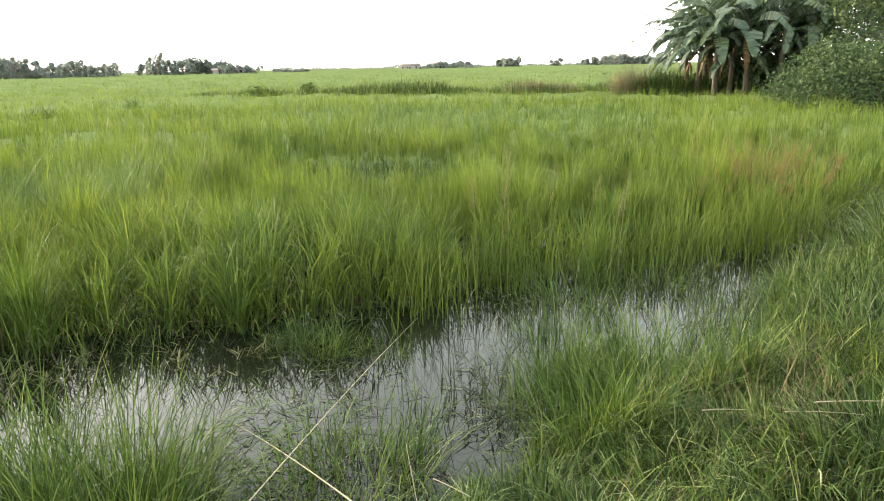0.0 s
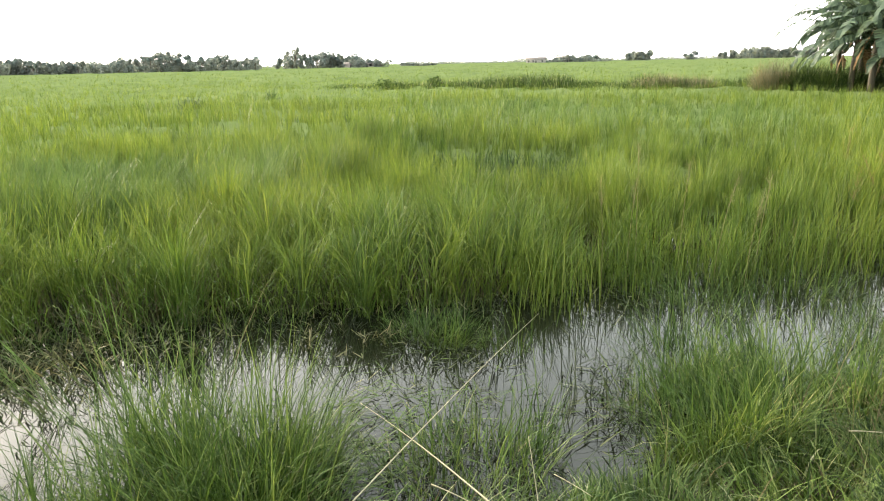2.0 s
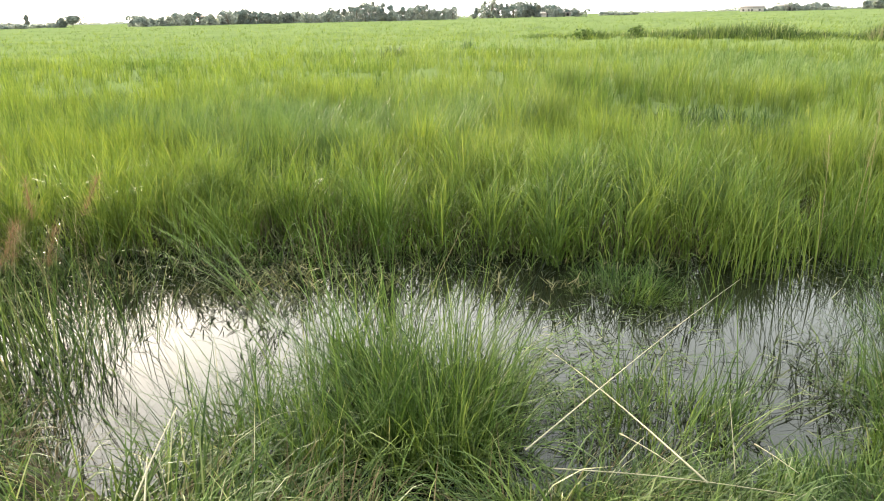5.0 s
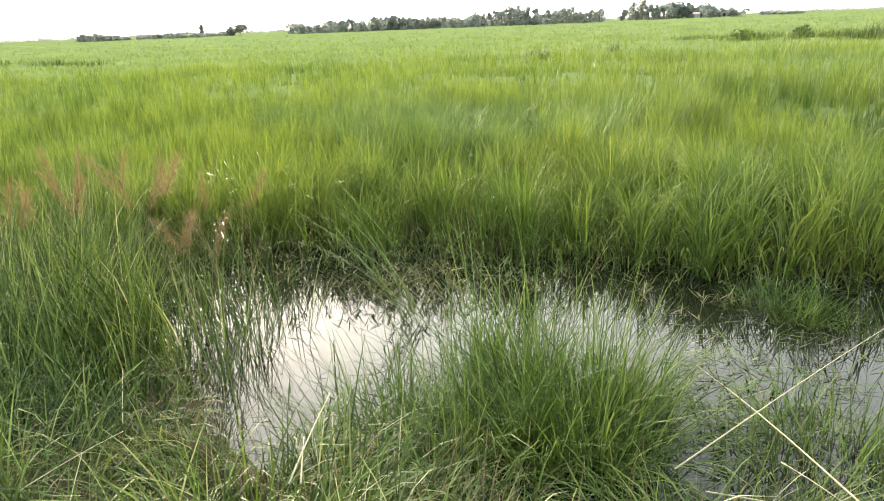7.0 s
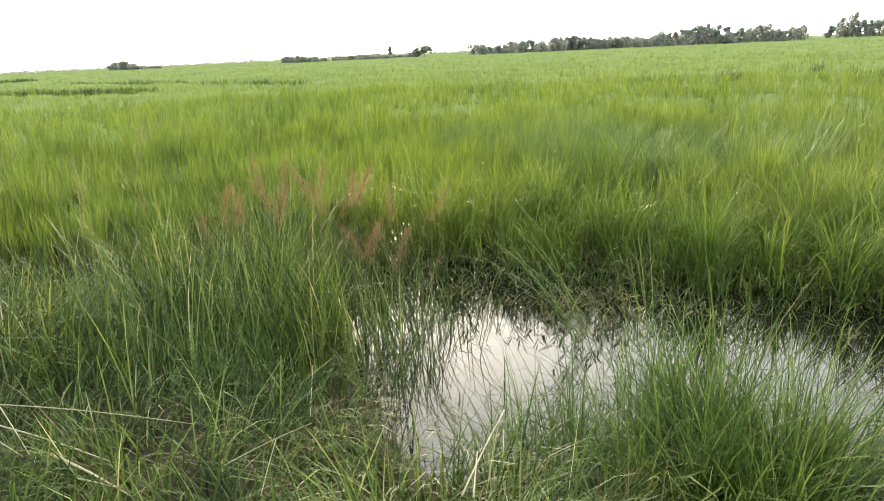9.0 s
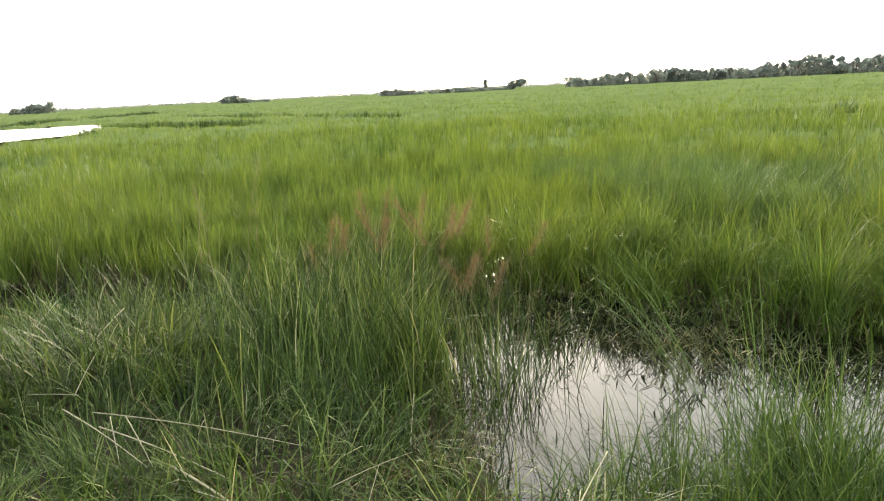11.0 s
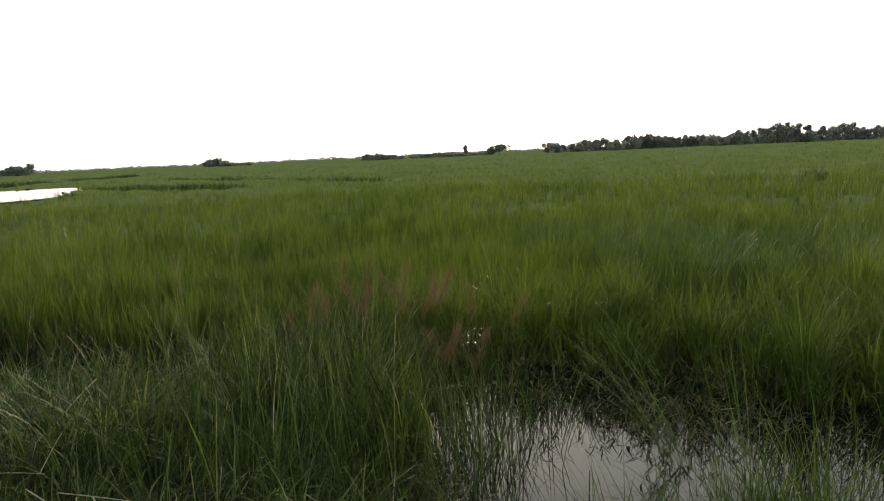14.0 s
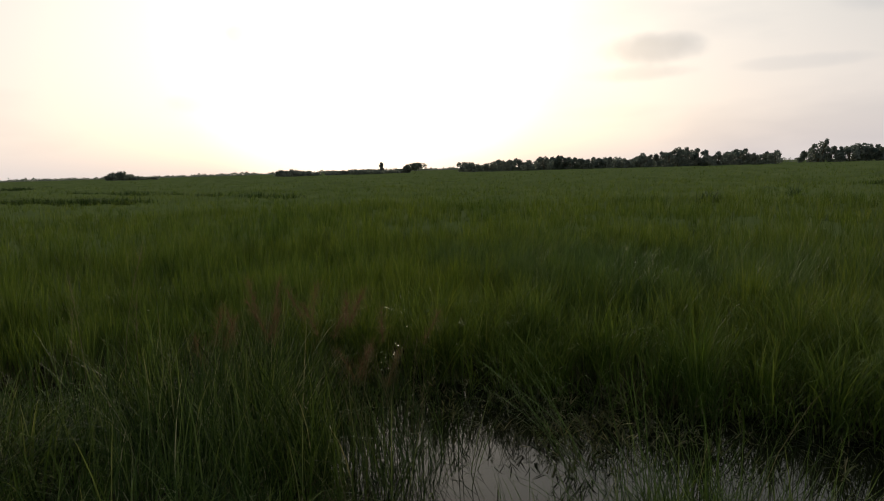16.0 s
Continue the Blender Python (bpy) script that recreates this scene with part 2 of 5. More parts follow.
# rice green, greyed and paled so the far field carries painted haze
M_CANOPY = plain_material("rice_canopy", [(0.25, (0.077, 0.103, 0.040)), (0.5, (0.103, 0.134, 0.051)), (0.75, (0.130, 0.158, 0.064))], 0.22, 1.0, 0.6, 8.0, None, 14.0, 0.0)
M_BARK = plain_material("bark", [(0.3, (0.07, 0.055, 0.04)), (0.7, (0.16, 0.13, 0.09))], 6.0, 0.9, 0.5, stretch=(1, 1, 0.2))
M_STEM = plain_material("banana_stem", [(0.3, (0.040, 0.032, 0.021)), (0.5, (0.060, 0.052, 0.030)), (0.75, (0.105, 0.076, 0.048))], 5.0, 0.7, 0.3, stretch=(1, 1, 0.15))
M_WALL = plain_material("plaster", [(0.3, (0.26, 0.23, 0.19)), (0.7, (0.38, 0.35, 0.30))], 1.5, 0.85, 0.1)
M_ROOF = plain_material("roof_sheet", [(0.3, (0.24, 0.20, 0.17)), (0.7, (0.36, 0.31, 0.27))], 1.5, 0.7, 0.2)
M_DARK = plain_material("dark_opening", [(0.3, (0.02, 0.02, 0.02)), (0.7, (0.05, 0.045, 0.04))], 2.0, 0.5)

M_WATER, n, l = material("still_water")
p = n.new("ShaderNodeBsdfPrincipled")
p.inputs["Base Color"].default_value = (0.009, 0.0105, 0.0055, 1)
p.inputs["Roughness"].default_value, p.inputs["IOR"].default_value = 0.0, 1.333
bp = n.new("ShaderNodeBump")
bp.inputs["Strength"].default_value, bp.inputs["Distance"].default_value = 0.005, 0.02
l.new(noise_at(n, l, 5.0, 2.0), bp.inputs["Height"])
l.new(bp.outputs[0], p.inputs["Normal"])
l.new(p.outputs[0], n.new("ShaderNodeOutputMaterial").inputs["Surface"])


M_POND, n, l = material("pond_water")
p = n.new("ShaderNodeBsdfPrincipled")
p.inputs["Base Color"].default_value = (0.03, 0.03, 0.02, 1)
p.inputs["Roughness"].default_value, p.inputs["IOR"].default_value = 0.05, 1.333
l.new(p.outputs[0], n.new("ShaderNodeOutputMaterial").inputs["Surface"])


# ---- mesh helpers ----
def mesh_of(name, verts, tris, mat, smooth=False):
    """A mesh from arrays of corners and triangles."""
    me = bpy.data.meshes.new(name)
    me.vertices.add(len(verts))
    me.vertices.foreach_set("co", np.asarray(verts, np.float32).ravel())
    tris = np.asarray(tris, np.int32)
    me.loops.add(tris.size)
    me.loops.foreach_set("vertex_index", tris.ravel())
    me.polygons.add(len(tris))
    me.polygons.foreach_set("loop_start", np.arange(0, tris.size, 3, dtype=np.int32))
    me.update(calc_edges=True)
    if smooth:
        me.polygons.foreach_set("use_smooth", np.ones(len(tris), bool))
    me.materials.append(mat)
    return me


def blades(base, length, way, lean, curl, width, segs=3, twist=None):
    """Ribbons that rise from base, lean to the heading way and curl over; each tapers to a point. Returns corners and triangles."""
    n = len(base)
    s = np.linspace(0, 1, segs + 1)
    head = np.stack([np.cos(way), np.sin(way), np.zeros(n)], -1)
    # heading angle from upright, integrated along the blade to keep its length
    tilt = lean[:, None] + curl[:, None] * 2.2 * s ** 1.3
    dz, dx = np.cos(tilt), np.sin(tilt)
    mid = lambda a: np.concatenate([np.zeros((n, 1)), np.cumsum((a[:, 1:] + a[:, :-1]) / 2, 1)], 1) / segs
    z, x = mid(dz) * length[:, None], mid(dx) * length[:, None]
    line = base[:, None, :] + x[..., None] * head[:, None, :]
    line[..., 2] += z
    side = way + np.pi / 2 + (twist if twist is not None else np.zeros(n))
    across = np.stack([np.cos(side), np.sin(side), np.zeros(n)], -1)
    w = width[:, None] * (1 - s[:-1]) ** 0.6 * (0.55 + 0.9 * np.minimum(s[:-1] * 2.5, 0.5)) / 2
    left = line[:, :-1] - across[:, None] * w[..., None]
    right = line[:, :-1] + across[:, None] * w[..., None]
    k = 2 * segs + 1
    v = np.concatenate([np.stack([left, right], 2).reshape(n, 2 * segs, 3), line[:, -1:]], 1)
    t = []
    for i in range(segs - 1):
        a = 2 * i
        t += [(a, a + 1, a + 3), (a, a + 3, a + 2)]
    t.append((2 * segs - 2, 2 * segs - 1, 2 * segs))
    tris = (np.array(t)[None] + (np.arange(n) * k)[:, None, None]).reshape(-1, 3)
    return v.reshape(-1, 3), tris


def joined(pieces):
    vs, ts, k = [], [], 0
    for v, t in pieces:
        vs.append(v)
        ts.append(t + k)
        k += len(v)
    return np.concatenate(vs), np.concatenate(ts)


def tube(points, radii, sides=6):
    """A tapered tube along points."""
    pts = np.asarray(points, float)
    d = np.gradient(pts, axis=0)
    d /= np.linalg.norm(d, axis=1, keepdims=True) + 1e-9
    ref = np.where(np.abs(d[:, 2:3]) > 0.9, [[1.0, 0, 0]], [[0, 0, 1.0]])
    u = np.cross(d, ref)
    u /= np.linalg.norm(u, axis=1, keepdims=True)
    w = np.cross(d, u)
    a = np.linspace(0, 2 * np.pi, sides, endpoint=False)
    r = np.asarray(radii, float)[:, None, None]
    v = pts[:, None] + r * (np.cos(a)[None, :, None] * u[:, None] + np.sin(a)[None, :, None] * w[:, None])
    t = []
    for i in range(len(pts) - 1):
        for j in range(sides):
            a0, b0 = i * sides + j, i * sides + (j + 1) % sides
            t += [(a0, b0, b0 + sides), (a0, b0 + sides, a0 + sides)]
    last = (len(pts) - 1) * sides
    t += [(last, last + j, last + j + 1) for j in range(1, sides - 1)]
    t += [(0, j + 1, j) for j in range(1, sides - 1)]
    return v.reshape(-1, 3), np.array(t)


def part(name, vt, mat, parent, label="", smooth=False):
    """One mesh object under a thing."""
    ob = new(name, mesh_of(name, vt[0], vt[1], mat, smooth))
    ob.parent = parent
    return tagged(ob, label)


def thing(name, label, category, vt=None, mat=None, at=(0, 0, 0), group="", kind="", smooth=False):
    ob = new(name, mesh_of(name, vt[0], vt[1], mat, smooth) if vt else None)
    ob.location = at
    return tagged(ob, label, category, group, kind)


def box(x0, y0, z0, x1, y1, z1):
    v = np.array([(x, y, z) for z in (z0, z1) for y in (y0, y1) for x in (x0, x1)], float)
    q = [(0, 2, 3, 1), (4, 5, 7, 6), (0, 1, 5, 4), (2, 6, 7, 3), (0, 4, 6, 2), (1, 3, 7, 5)]
    return v, np.array([t for a, b, c, d in q for t in ((a, b, c), (a, c, d))])


rng = np.random.default_rng(7)
LATTICE = rng.random((256, 256))


def soft_noise(x, y, size):
    """Smooth noise from 0 to 1 with features of that size in metres."""
    u, v = x / size + 57.3, y / size + 91.7
    i, j = np.floor(u).astype(int), np.floor(v).astype(int)
    fu, fv = u - i, v - j
    fu, fv = fu * fu * (3 - 2 * fu), fv * fv * (3 - 2 * fv)
    g = lambda a, b: LATTICE[a % 256, b % 256]
    return (g(i, j) * (1 - fu) + g(i + 1, j) * fu) * (1 - fv) + (g(i, j + 1) * (1 - fu) + g(i + 1, j + 1) * fu) * fv


# ---- plan: the bank's edge and the rice's front, as y over x ----
BANK = np.array([(-200, -176), (-14, -7.2), (-8.2, -1.75), (-6.9, -0.7), (-6.1, 0.4), (-5.6, 1.5), (-5.25, 2.3), (-4.5, 1.95), (-3.5, 1.75), (-2.8, 1.52), (-2.2, 1.44), (-1.5, 1.7), (-0.8, 2.05), (0.1, 2.6), (0.5, 2.9), (1.6, 3.6), (2.7, 5.3), (4.0, 6.5), (6.0, 8.2), (12.0, 13.0), (200, 165)], float)
FRONT = np.array([(-200, -175), (-14, -5.4), (-8.2, -0.2), (-6.5, 1.9), (-5.2, 3.4), (-4.5, 3.72), (-3.4, 4.2), (-2.1, 4.8), (-0.8, 5.1), (-0.2, 5.6), (0.35, 6.1), (1.2, 6.4), (2.1, 6.7), (3.1, 7.1), (4.5, 7.9), (6.0, 9.0), (12.0, 13.8), (200, 166)], float)


def bank_y(x):
    return np.interp(x, BANK[:, 0], BANK[:, 1])


def front_y(x):
    return np.interp(x, FRONT[:, 0], FRONT[:, 1])


def step(a, b, v):
    k = np.clip((v - a) / (b - a), 0, 1)
    return k * k * (3 - 2 * k)


def ground_z(x, y):
    d = bank_y(x) - y
    bed = -0.28 + 0.2 * step(0.0, 0.6, y - front_y(x))
    z = bed + (0.14 - bed) * step(-0.25, 0.2, d) + 0.18 * step(0.1, 1.2, d)
    z = z + 0.5 * step(-36, -38, x) * step(-72, -68, x) * step(6, 4, y) * step(-72, -68, y)
    return z + 0.05 * (soft_noise(x, y, 0.5) - 0.5) * step(-0.2, 0.3, d)


# hollows in the crop: x, y, half length, half width, heading, depth
HOLLOWS = [(-0.9, 10.8, 1.6, 1.6, 0.05, 0.45), (2.9, 13.0, 1.1, 1.3, 0.0, 0.4), (-13.2, 10.2, 0.9, 1.6, 0.9, 0.4), (4.6, 11.2, 0.9, 0.4, 0.3, 0.35), (-4.4, 13.2, 0.8, 0.4, 0.2, 0.3), (-7.5, 20.5, 2.0, 0.7, 0.2, 0.3), (-16, 14.5, 1.2, 0.5, 0.7, 0.35), (-6.3, 5.0, 0.5, 0.4, 0.0, 0.2), (-20.5, 19.0, 2.5, 1.0, 0.6, 0.25), (-9.5, 15.0, 1.6, 0.7, 0.3, 0.25), (7.1, 17.9, 1.8, 0.7, 0.2, 0.35), (6.6, 12.9, 1.3, 0.45, 0.3, 0.3), (5.0, 9.6, 0.8, 0.35, 0.5, 0.28), (2.6, 7.2, 0.6, 0.3, 0.4, 0.25)]


def crop_h(x, y):
    """Height of the rice's top over the water."""
    h = 0.70 + 0.32 * (soft_noise(x, y, 0.8) - 0.5) + 0.20 * (soft_noise(x, y, 3.1) - 0.5) + 0.20 * (soft_noise(x, y, 0.28) - 0.5)
    # lower and thinner at the edge where the ditch is wide
    h = h * (1 - 0.42 * step(-1.2, 0.2, x) * step(4.5, 3.0, x) * step(0.9, 0.0, y - front_y(x)))
    for hx, hy, a, b, r, d in HOLLOWS:
        u, v = (x - hx) * math.cos(r) + (y - hy) * math.sin(r), -(x - hx) * math.sin(r) + (y - hy) * math.cos(r)
        h = h - d * np.exp(-(u / a) ** 4 - (v / b) ** 4)
    return h


def in_pond(x, y):
    """The flooded plot far off, a little above the rest."""
    edge = 1.9 - 0.168 * (x + 41.7) + 0.5 * (soft_noise(x, y, 3.0) - 0.5)
    near = -38.3 - 0.92 * (y + 1.8) + 0.5 * (soft_noise(y, x, 2.0) - 0.5)
    return (x < near) & (x > -64.0 + 0.5 * np.minimum(y, 4.0) + 0.8 * (soft_noise(y, x, 6.0) - 0.5)) & (y < edge) & (y > -70)


def bearing(x, y):
    return np.degrees(np.arctan2(-x, y))


# ---- ground, water ----
def polar_sheet(radii, angles):
    a = np.radians(angles)
    x, y = -np.outer(radii, np.sin(a)), np.outer(radii, np.cos(a))
    nr, na = x.shape
    i, j = np.meshgrid(np.arange(nr - 1), np.arange(na - 1), indexing="ij")
    q = (i * na + j).ravel()
    quads = np.stack([q, q + na, q + na + 1, q + 1], -1)
    return x.ravel(), y.ravel(), quads


def split(quads):
    return np.concatenate([quads[:, [0, 2, 1]], quads[:, [0, 3, 2]]])


gx, gy, gq = polar_sheet(np.concatenate([[0.0], np.geomspace(0.25, 3800, 150)]), np.linspace(-180, 180, 281))
ground = thing("ground", "dark wet mud and earth of the bank and paddy", "ground", (np.stack([gx, gy, ground_z(gx, gy)], -1), split(gq)), M_MUD, kind="structure", smooth=True)

wx, wy = np.meshgrid(np.linspace(-16, 14, 61), np.linspace(-10, 20, 61), indexing="ij")
k = (np.arange(60)[:, None] * 61 + np.arange(60)[None]).ravel()
water = thing("ditch_water", "still murky ditch water reflecting the pale sky", "water", (np.stack([wx.ravel(), wy.ravel(), np.zeros(wx.size)], -1), split(np.stack([k, k + 1, k + 62, k + 61], -1)[:, ::-1])), M_WATER, kind="structure")
px, py = np.meshgrid(np.arange(-70, -35, 0.7), np.arange(-71, 6.5, 0.7), indexing="ij")
k = (np.arange(px.shape[0] - 1)[:, None] * px.shape[1] + np.arange(px.shape[1] - 1)[None]).ravel()
q = np.stack([k, k + px.shape[1], k + px.shape[1] + 1, k + 1], -1)
q = q[in_pond(px.ravel(), py.ravel())[q].any(1)]
pond = thing("pond_water", "flooded plot with bright still water among the rice", "water", (np.stack([px.ravel(), py.ravel(), np.full(px.size, 0.57)], -1), split(q[:, ::-1])), M_POND, kind="structure")

# ---- rice ----
cx, cy, cq = polar_sheet(np.geomspace(8.5, 2600, 210), np.linspace(-125, 125, 480))
cr = np.hypot(cx, cy)
low = np.interp(cr, [8, 11, 15, 20, 30, 50, 120, 300], [0.2, 0.22, 0.28, 0.42, 0.58, 0.76, 0.93, 1.0])
cz = crop_h(cx, cy) * low + 0.05 * (soft_noise(cx, cy, 0.35) - 0.5)
open_to = (cy > front_y(cx) + 1.5) & ~in_pond(cx, cy)
keep = open_to[cq].all(1)
canopy = thing("rice_canopy", "dense green young rice covering the wide field", "rice", (np.stack([cx, cy, cz], -1), split(cq[keep])), M_CANOPY, kind="stuff", smooth=True)


def scatter(r0, r1, a0, a1, per_m2):
    """Points spread evenly over a sector round the origin."""
    n = int(per_m2 * math.pi * (r1 ** 2 - r0 ** 2) * (a1 - a0) / 360)
    r = np.sqrt(rng.uniform(r0 ** 2, r1 ** 2, n))
    a = np.radians(rng.uniform(a0, a1, n))
    return -r * np.sin(a), r * np.cos(a)


def bent(x, y, whole=True):
    """Where the leaves have been bent over by wind."""
    a = np.exp(-(((x + 6.2) / 3.4) ** 2 + ((y - 8.2) / 2.5) ** 2) ** 2)
    b = np.exp(-(((x + 1.6) / 0.55) ** 2 + ((y - 5.4) / 0.9) ** 2) ** 2)
    c = 0.8 * np.exp(-(((x - 0.3) / 6.0) ** 2 + ((y - 20.0 + 0.3 * x) / 5.0) ** 2) ** 2)
    return np.clip(a + c + (b if whole else 0), 0, 1) * step(0.12, 0.42, soft_noise(x, y, 0.6))


def rice(r0, r1, hills, per_hill, width, segs, cut, a0=-37, a1=98):
    """Rice hills in a ring; the leaves of each fan out of one root. cut: how far above the ground the leaf begins."""
    x, y = scatter(r0, r1, a0, a1, hills)
    ok = (y > front_y(x) + 0.1 * rng.normal(size=len(x)) + 0.7 * (soft_noise(x, y, 0.55) - 0.45)) & ~in_pond(x, y) & (rng.random(len(x)) < 3.0 * crop_h(x, y) - 0.7)
    gap = step(1.6, 0.2, y - front_y(x)) * step(0.40, 0.18, soft_noise(x + 11, y + 5, 0.33))
    ok &= rng.random(len(x)) > gap
    x, y = x[ok], y[ok]
    m = len(x)
    grown, tipped, leaning = rng.uniform(0.84, 1.14, m), rng.uniform(0, 2 * np.pi, m), np.abs(rng.normal(0, 0.05, m))
    hill = np.repeat(np.arange(m), per_hill)
    if not cut:
        deep_in = (y - front_y(x))[hill] > 1.3
        hill = hill[~deep_in | (rng.random(len(hill)) < 0.62)]
    n = len(hill)
    way = rng.uniform(0, 2 * np.pi, n)
    rad = 0.075 * np.sqrt(rng.random(n))
    lean = np.abs(rng.normal(0.10, 0.11, n)) + leaning[hill]
    way = np.where(rng.random(n) < 0.25, tipped[hill], way)
    x, y = x[hill] + rad * np.cos(way), y[hill] + rad * np.sin(way)
    h = crop_h(x, y) * grown[hill]
    sway = bent(x, y)
    wind = 0.6 + 0.5 * rng.normal(size=n)
    blown = rng.random(n) < 0.15 + 0.45 * sway
    way = np.where(blown, wind + 1.6 * np.pi * (soft_noise(x, y, 1.1) - 0.5), way)
    long = h * rng.uniform(0.60, 1.18, n)
    lean = lean + 0.25 * sway * rng.random(n)
    curl = np.abs(rng.normal(0.10, 0.26, n)) + 0.55 * sway * rng.random(n)
    base = np.stack([x, y, np.full(n, -0.04)], -1)
    if cut:
        base[:, 2] = cut * h
        long = long - cut * h
    else:
        upper = rng.random(n) < 0.5
        start = rng.uniform(0.12, 0.50, n) * h
        base[:, 2] = np.where(upper, start, base[:, 2])
        long = np.where(upper, long - 0.8 * start, long)
        curl = np.where(upper, curl + np.abs(rng.normal(0, 0.3, n)), curl)
    if cut:
        lean, curl = 0.75 * lean, 0.65 * curl
    v, t = blades(base, long * (1 + 0.25 * curl), way, lean, curl, width * rng.uniform(0.6, 1.25, n), segs, rng.normal(0, 0.7, n))
    sw = bent(x, y, False) > 0.4
    return (v, t, np.repeat(sw, 2 * segs - 1))


for ring in ((3.0, 7.0, 30, 60, 0.0102, 4, 0.0), (7.0, 10.0, 26, 38, 0.0108, 3, 0.15), (10.0, 16.0, 20, 22, 0.0125, 2, 0.35), (16.0, 30.0, 12, 12, 0.0165, 2, 0.55), (30, 60, 7.5, 7, 0.025, 1, 0.70), (60, 140, 1.25, 7, 0.065, 1, 0.75), (140, 300, 0.12, 7, 0.2, 1, 0.8)):
    v, t, sw = rice(*ring)
    thing("rice_plants", "upright bright green rice plants standing in shallow water", "rice", (v, t[~sw]), M_RICE, kind="stuff")
    if sw.any():
        thing("bent_rice_plants", "wind-bent rice plants with paler bluish green leaves", "rice", (v, t[sw]), M_BENT, kind="stuff")


# dead lower leaves, massed beyond the real ones to paint the foot's shade
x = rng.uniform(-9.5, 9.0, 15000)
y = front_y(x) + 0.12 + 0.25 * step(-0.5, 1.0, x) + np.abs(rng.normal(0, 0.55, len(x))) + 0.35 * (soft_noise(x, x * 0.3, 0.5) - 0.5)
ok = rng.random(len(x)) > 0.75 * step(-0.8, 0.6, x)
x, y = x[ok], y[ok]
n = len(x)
thing("dead_leaf_foot_shade", "dark dead lower leaves, massed for shade at the foot of the rice", "dead leaves", blades(np.stack([x, y, np.full(n, -0.05)], -1), rng.uniform(0.15, 0.52, n), rng.uniform(0, 6.28, n), np.abs(rng.normal(0.14, 0.16, n)), np.abs(rng.normal(0.4, 0.4, n)), rng.uniform(0.006, 0.013, n), 3, rng.normal(0, 0.7, n)), M_DEAD, kind="stuff")

# dark leaves added where only the stems' shadow lies in the corner
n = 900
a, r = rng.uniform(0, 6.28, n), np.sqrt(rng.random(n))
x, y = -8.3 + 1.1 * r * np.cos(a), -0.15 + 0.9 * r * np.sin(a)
thing("dead_leaf_foot_shade", "dark leaves added in place of stem shadow at the field's corner", "dead leaves", blades(np.stack([x, y, ground_z(x, y) - 0.03], -1), rng.uniform(0.15, 0.5, n), rng.uniform(0, 6.28, n), np.abs(rng.normal(0.15, 0.2, n)), np.abs(rng.normal(0.3, 0.3, n)), rng.uniform(0.008, 0.016, n), 3, rng.normal(0, 0.7, n)), M_DEAD, kind="stuff")


x, y = scatter(7.5, 22, -20, 65, 260)
depth = 0 * x
for hx, hy, a, b, r, d in HOLLOWS:
    u, v = (x - hx) * math.cos(r) + (y - hy) * math.sin(r), -(x - hx) * math.sin(r) + (y - hy) * math.cos(r)
    depth = depth + d * np.exp(-(u / a) ** 4 - (v / b) ** 4)
ok = depth > 0.16
n = ok.sum()
thing("hollow_weeds", "darker low weeds in the hollows of the rice", "weed", blades(np.stack([x[ok], y[ok], np.full(n, 0.02)], -1), rng.uniform(0.25, 0.55, n), rng.uniform(0, 6.28, n), np.abs(rng.normal(0.25, 0.2, n)), np.abs(rng.normal(0.4, 0.3, n)), rng.uniform(0.012, 0.022, n), 3, rng.normal(0, 0.7, n)), M_WEED, kind="stuff")


x = rng.uniform(-5.6, 8.0, 2800)
y = front_y(x) + rng.normal(0.02, 0.16, len(x))
n = len(x)
out = np.arctan2(-1, 0.45) + rng.normal(0, 0.8, n)
thing("arching_rice_leaves", "loose arching rice leaves hanging out over the ditch", "rice", blades(np.stack([x, y, rng.uniform(-0.04, 0.2, n)], -1), rng.uniform(0.25, 0.6, n), out, np.abs(rng.normal(0.35, 0.25, n)), np.abs(rng.normal(0.6, 0.35, n)), rng.uniform(0.006, 0.012, n), 5, rng.normal(0, 0.5, n)), M_RICE, kind="stuff")


x = rng.uniform(-0.4, 4.2, 2600)
y = front_y(x) - np.abs(rng.normal(0, 0.38, len(x)))
ok = (y > bank_y(x) + 0.1) & (rng.random(len(x)) < 0.25 + step(0.35, 0.7, soft_noise(x, y, 0.3)))
n = ok.sum()
thing("stray_rice", "thin upright rice blades standing apart in the water", "rice", blades(np.stack([x[ok], y[ok], np.full(n, -0.05)], -1), rng.uniform(0.3, 0.8, n), rng.uniform(0, 6.28, n), np.abs(rng.normal(0.08, 0.08, n)), np.abs(rng.normal(0.15, 0.2, n)), rng.uniform(0.005, 0.010, n), 5, rng.normal(0, 0.6, n)), M_RICE, kind="stuff")


# ---- grass of the bank ----
def grass(x, y, long, lean, curl, width, segs):
    n = len(x)
    way = rng.uniform(0, 2 * np.pi, n)
    comb = 4 * np.pi * soft_noise(x + 40, y + 20, 0.45) + rng.normal(0, 0.4, n)
    way = np.where(rng.random(n) < 0.75, comb, way)
    base = np.stack([x, y, ground_z(x, y) - 0.02], -1)
    return blades(base, long * rng.uniform(0.55, 1.2, n), way, np.abs(rng.normal(lean, 0.18, n)), np.abs(rng.normal(curl, 0.6 * curl, n)), width * rng.uniform(0.6, 1.4, n), segs, rng.normal(0, 0.5, n))


def strewn(x, y):
    """Where fallen stalks have pressed the grass down."""
    return np.exp(-((x + 3.15) / 0.75) ** 2 - ((y - 0.15) / 0.5) ** 2)


